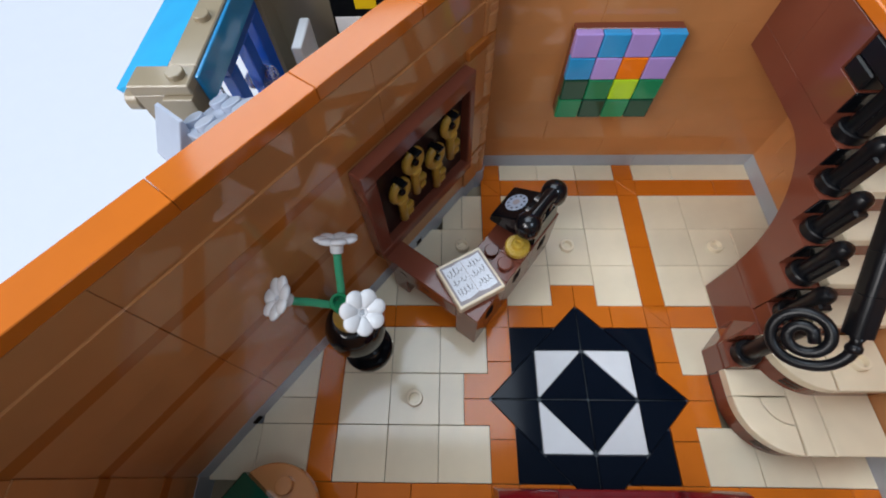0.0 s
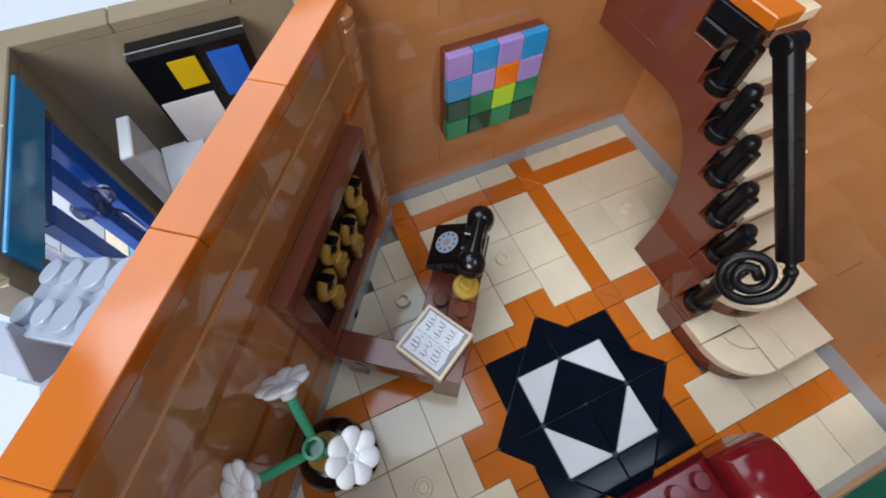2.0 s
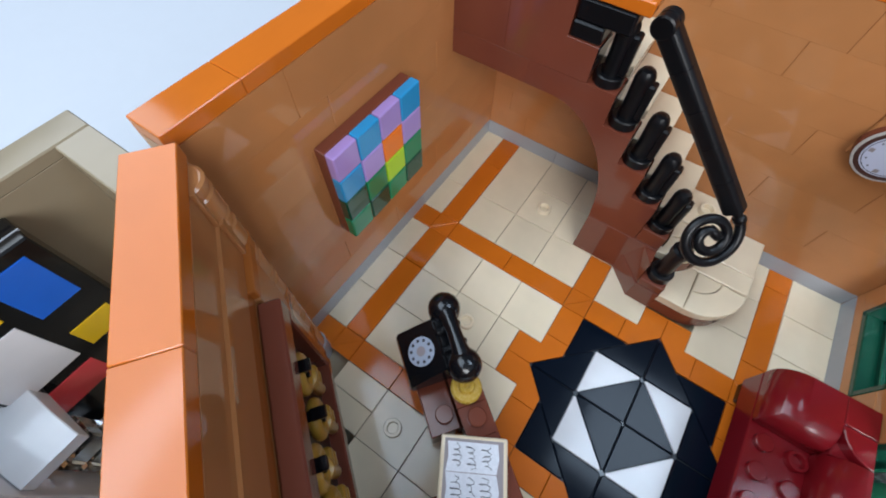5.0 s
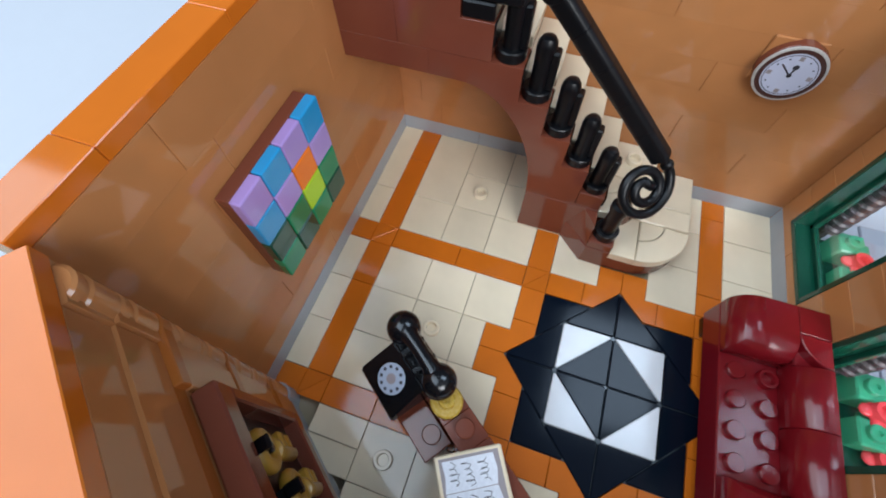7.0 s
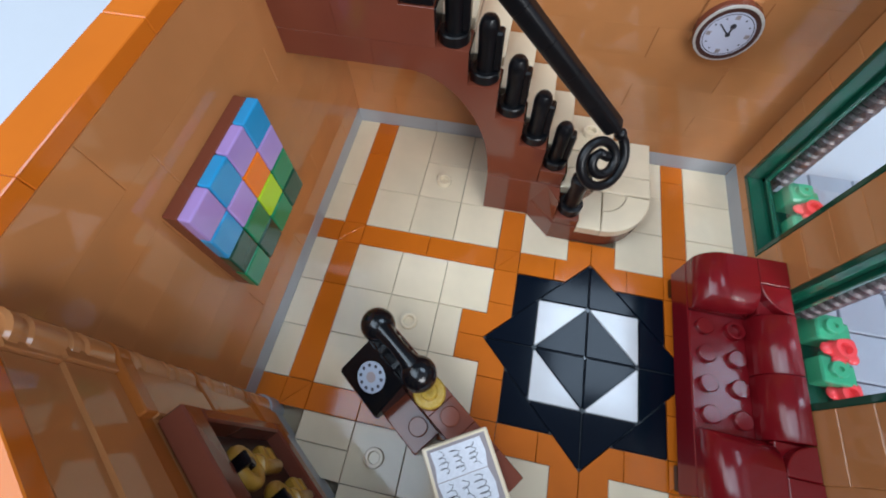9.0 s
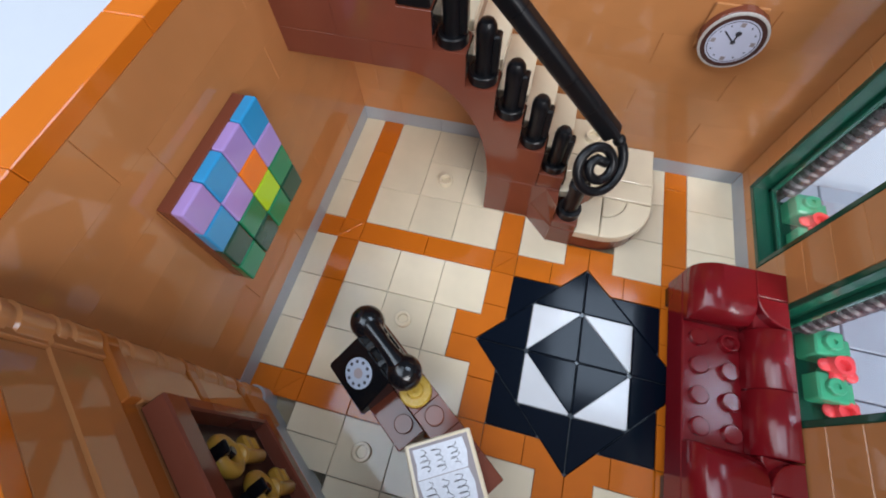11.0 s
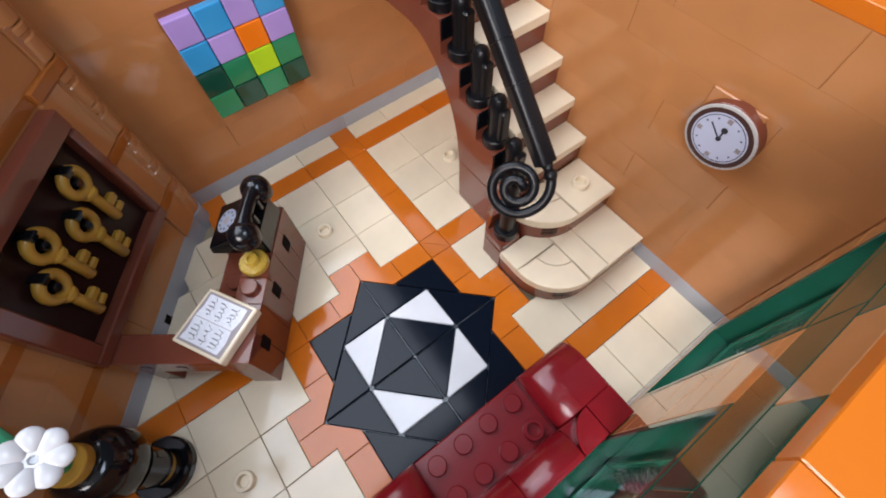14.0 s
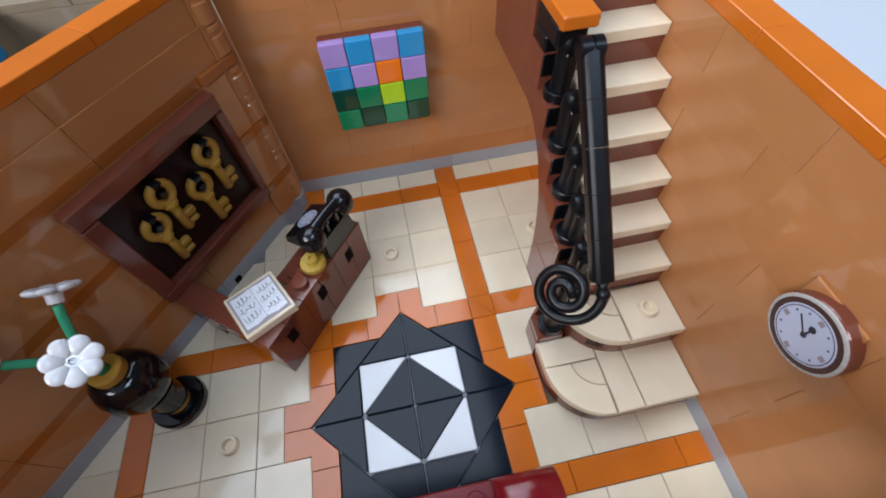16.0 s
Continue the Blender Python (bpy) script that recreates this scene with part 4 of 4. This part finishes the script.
# ---- round table by the entrance ----
side_table = thing("round_table", (-11.5, -4.0, 0), "small round nougat table with a stud", "table")
part("tabletop", disc(1.6, 1.2, 1.6, bevel=0.04, sides=40), NOUGAT, side_table)
part("leg", disc(0.5, 0, 1.2, bevel=0.03), RED_BROWN, side_table)
part("table_stud", stud(0.35, 0.9, 1.6), NOUGAT, side_table)
solid("green_block", block(-2.2, 0, -2.0, 0, 0, 2.0, 0.04), DARK_GREEN, "dark green block by the entrance", "block", at=(-12.48, -2.69, 0), rz=53.13)

# ---- outside the windows ----
box = thing("window_box", (1.4, -8.3, -0.7), "green planter with coral flowers outside the window", "planter")
part("planter", block(-1.9, 1.9, -0.75, 1.15, 0, 0.95, 0.05), DARK_GREEN, box, "dark green planter")
for x, y, top in ((1.15, -0.05, 2.0), (-0.35, -0.15, 1.75)):
    part("leaf_block", block(x - 0.48, x + 0.48, y - 0.5, y + 0.5, 0.96, top, 0.06), BRIGHT_GREEN, box, "bright green leaf block")
    part("leaf_block", block(x - 0.4, x + 0.4, y - 0.95, y - 0.52, 0.96, top - 0.35, 0.06), BRIGHT_GREEN, box, "bright green leaf block")
    part("leaf_stud", lathe([(0.3, top), (0.3, top + 0.17), (0.27, top + 0.2), (0.1, top + 0.2), (0.09, top + 0.12)], (x, y, 0), sides=18), BRIGHT_GREEN, box)
for x, y, z in ((0.4, -0.35, 1.7), (-1.0, -0.75, 1.1)):
    part("flower_stem", disc(0.16, 0.96, z, (x, y, 0), sides=12), BRIGHT_GREEN, box)
    flower = part("coral_flower", lathe([(0.34, z - 0.02), (0.42, z + 0.05), (0.36, z + 0.2), (0.34, z + 0.40), (0.20, z + 0.40), (0.17, z + 0.2)], (x, y, 0), sides=22), CORAL, box, "coral red flower")
    for k in range(5):
        a = math.radians(72 * k + 20)
        part("petal", ball((x + 0.43 * math.cos(a), y + 0.43 * math.sin(a), z + 0.1), 0.24, scale=(1, 1, 0.5), seg=12), CORAL, flower)
copy_thing(box, pose(7.4 * S, -8.3 * S, -0.7 * S))
# columns of round plates that edge the windows outside
trim = thing("round_plate_column", (9.05, -7.47, -0.7), "column of stacked dark mauve round plates beside a window", "column", group="columns beside the windows")
part("pole", disc(0.2, 0, 9.6, sides=16), MAUVE, trim)
for k in range(19):
    part("round_plate", disc(0.43, 2.0 + 0.4 * k, 2.39 + 0.4 * k, bevel=0.09, sides=20), MAUVE, trim)
copy_thing(trim, pose(3.05 * S, -7.47 * S, -0.7 * S))
# dark tiles paint the building's shade on the paving along the wall
for i in range(5):
    piece("border_tile", (4, 1.18, 0.3), SHADED_GREY, base, (-8 + 4 * i, -7.61, -0.71), bevel=0.03, gap=0.03)
for i in range(11):
    for j in range(3):
        piece("paving_tile", (2, 2, 0.3), PAVING, base, (-9.71 + 2 * i, -9.2 - 2 * j, -0.71), bevel=0.04, gap=0.07)

# ---- art gallery beyond the slanting wall ----
G_TOP = 8.6
gallery = thing("gallery_building", (-9.5, 12.5, -0.7), "dark tan gallery room without a roof", "building")


def ga(bm):
    bmesh.ops.translate(bm, vec=(9.5, -12.5, 0.7), verts=bm.verts)
    return bm


part("wall", ga(block(-15, -4.0, 17.02, 18, -0.7, G_TOP - 0.4, 0.02)), SAND, gallery)
part("wall", ga(block(-5, -4.02, 13.02, 17, -0.7, G_TOP - 0.4, 0.02)), SAND, gallery)
for y0, y1, z0 in ((15.62, 17, -0.7), (8.0, 9.38, -0.7), (9.4, 15.6, 7.2)):
    part("wall", ga(block(-15, -14.02, y0, y1, z0, G_TOP - 0.4, 0.02)), SAND, gallery)
for x0, x1, y0, y1 in ((-15, -11.02, 17, 18), (-11, -7.02, 17, 18), (-7, -4, 17, 18), (-5, -4, 13, 16.98), (-15, -14, 13.22, 16.98), (-15, -14, 9.22, 13.2), (-16.05, -14, 8.2, 9.2)):
    part("capping_tile", ga(block(x0, x1, y0, y1, G_TOP - 0.4, G_TOP, 0.04)), SAND, gallery)
for y in (8.7, 11.74):
    part("capping_stud", ga(stud(-14.5, y, G_TOP)), SAND, gallery)
part("floor_plate", ga(block(-14, -5, 8, 17, -0.7, -0.4, 0)), TAN, gallery)
part("lintel", ga(block(-14.0, -13.86, 8.75, 15.6, 7.35, 8.5, 0.03)), AZURE, gallery, "azure blue lintel")
awning = yz_prism([(-15.02, 8.55), (-15.02, 8.2), (-17.35, 7.4), (-17.45, 7.62)], 9.24, 17.4, 0.04)
turned(awning, Matrix(((0, 1, 0, 0), (1, 0, 0, 0), (0, 0, 1, 0), (0, 0, 0, 1))))
bmesh.ops.recalc_face_normals(awning, faces=awning.faces[:])
part("awning", ga(awning), SKY, gallery, "bright azure awning")
part("corner_brick", ga(block(-16.05, -14.02, 8.25, 9.18, 7.0, G_TOP - 0.42, 0.04)), SAND, gallery)
part("corner_knob", ga(disc(0.36, -16.6, -16.07, (0, 8.6, 7.75), "x", 0.08, 20)), SAND, gallery)
# a wide blue door frame with clear panes, and a clear glazing bar beside it
for y0, y1, z0, z1 in ((10.9, 15.4, 6.75, 7.25), (10.9, 15.4, 0.0, 0.4), (10.9, 11.7, 0.42, 6.73), (14.4, 15.4, 0.42, 6.73), (12.9, 13.7, 0.42, 6.73)):
    part("door_frame", ga(block(-14.55, -14.1, y0, y1, z0, z1, 0.03)), BLUE, gallery, "blue door frame")
for y0, y1 in ((9.5, 10.1), (16.4, 16.9)):
    part("glazing_bar", ga(block(-14.5, -14.15, y0, y1, 0.0, 7.3, 0.03)), SMOKE, gallery, "clear glazing bar")

art = thing("large_painting", (-9.0, 15.9, -0.4), "large black canvas with yellow, blue, white and red fields", "painting")
part("canvas", block(-2.02, 2.04, 0.0, 1.08, 0.6, 8.25, 0.05), BLACK, art, "thick black canvas")
part("canvas_edge", block(-2.04, 2.06, 0.36, 0.4, 8.2, 8.28, 0.01), GREY, art, "thin grey edge")
for x0, x1, z0, z1, mat, lab in ((-0.88, 0.1, 6.7, 7.86, YELLOW, "yellow field"), (0.5, 1.65, 5.95, 7.86, BLUE, "blue field"), (-1.9, 0.05, 3.95, 6.32, WHITE, "white field"), (-1.92, 0.05, 2.3, 3.5, CORAL, "red field"), (0.45, 1.65, 3.9, 4.9, YELLOW, "yellow field")):
    part("colour_field", block(x0, x1, -0.04, 0.02, z0, z1, 0.01), mat, art, lab)

stand = thing("display_board", (-12.3, 14.7, -0.4), "upright white display board on the gallery floor", "display board")
part("panel", block(-0.24, 0.22, -1.1, 1.08, 0, 6.4, 0.05), WHITE, stand)
sculpture = thing("white_sculpture", (-11.2, 14.9, -0.4), "curved white sculpture on a stack of clear blocks", "sculpture")
curve = yz_prism([(-1.1, 3.5), (1.1, 3.5), (1.1, 4.3)] + [(1.1 - 2.2 * k / 8, 4.3 - 0.35 * (k / 8) ** 2) for k in range(1, 9)], -0.85, 0.85, 0.03)
part("curved_block", curve, WHITE, sculpture)
for k in range(4):
    part("clear_block", block(-0.6, 0.6, -0.6, 0.6, 0.88 * k, 0.88 * k + 0.84, 0.08), CLEAR, sculpture, "clear block")
lamp = thing("clear_ornament", (-14.3, 13.45, -0.4), "smoky clear ornament on a post", "ornament")
part("post", tube([(0.5, 0, 0), (0.4, 0, 4.0), (0, 0, 4.7)], 0.16), SMOKE, lamp)
part("jewel", ball((0, 0, 5.1), 0.55, seg=8), SMOKE, lamp)
for k in range(6):
    a = math.radians(60 * k)
    part("jewel_lobe", ball((0.5 * math.cos(a), 0.5 * math.sin(a), 5.05 + 0.12 * (-1) ** k), 0.34, seg=10), SMOKE, lamp)

# a sloping studded ledge that runs out from the back of the slanting wall, and the slopes beside it
ledge = thing("studded_ledge", on_wall(3.0, -4.2, -0.7), "pale grey sloping studded ledge behind the slanting wall", "ledge", TURN)
slant = Matrix.Translation((0, 0, 9.22)) @ pose(0, 0, 0, -22.3)
part("plate", turned(block(-1.05, 1.0, -2.6, 1.5, -0.4, 0, 0.04), slant), PALE, ledge)
for x in (-0.5, 0.5):
    for y in (-1.9, -0.9, 0.05, 1.0):
        part("plate_stud", turned(stud(x, y, 0, r=0.42 if y < -0.5 else 0.34), slant), PALE, ledge)
# the support's shade is put into its dark grey colour
part("support", block(-0.6, 0.95, -2.2, 1.2, 0.0, 8.2, 0.05), SHADED_GREY, ledge, "support with its shade in dark grey")
part("column", lathe([(0.62, 0.0), (0.62, 7.3), (0.55, 7.5), (0.3, 7.6)], (-0.95, -0.75, 0)), PALE, ledge, "pale grey round column")
slab = thing("grey_slope", on_wall(2.0, -5.45, -0.7), "pale grey stepped slope bricks outdoors", "slope brick", TURN)
upper = yz_prism([(0.12, 0.0), (0.12, 9.42), (0.0, 9.42), (-0.88, 8.05), (-0.88, 7.8), (-0.5, 7.55), (-0.5, 0.0)], -0.66, 0.66, 0.03)
part("slope", turned(upper, Matrix(((0, 1, 0, 0), (-1, 0, 0, 0), (0, 0, 1, 0), (0, 0, 0, 1)))), PALE, slab)
lower = yz_prism([(-0.52, 0.0), (-0.52, 7.5), (-0.95, 7.3), (-0.95, 6.1), (-1.5, 5.2), (-1.5, 0.0)], -0.5, 0.9, 0.03)
part("slope_step", turned(lower, Matrix(((0, 1, 0, 0), (-1, 0, 0, 0), (0, 0, 1, 0), (0, 0, 0, 1)))), PALE, slab)
for k, mat in enumerate((SKY, TAN, PAVING, PAVING, PAVING)):
    piece("pavement_tile", (1, 6, 0.2), mat, base, (-15.6 - k, 14.6, -0.72), bevel=0.02, gap=0.03)
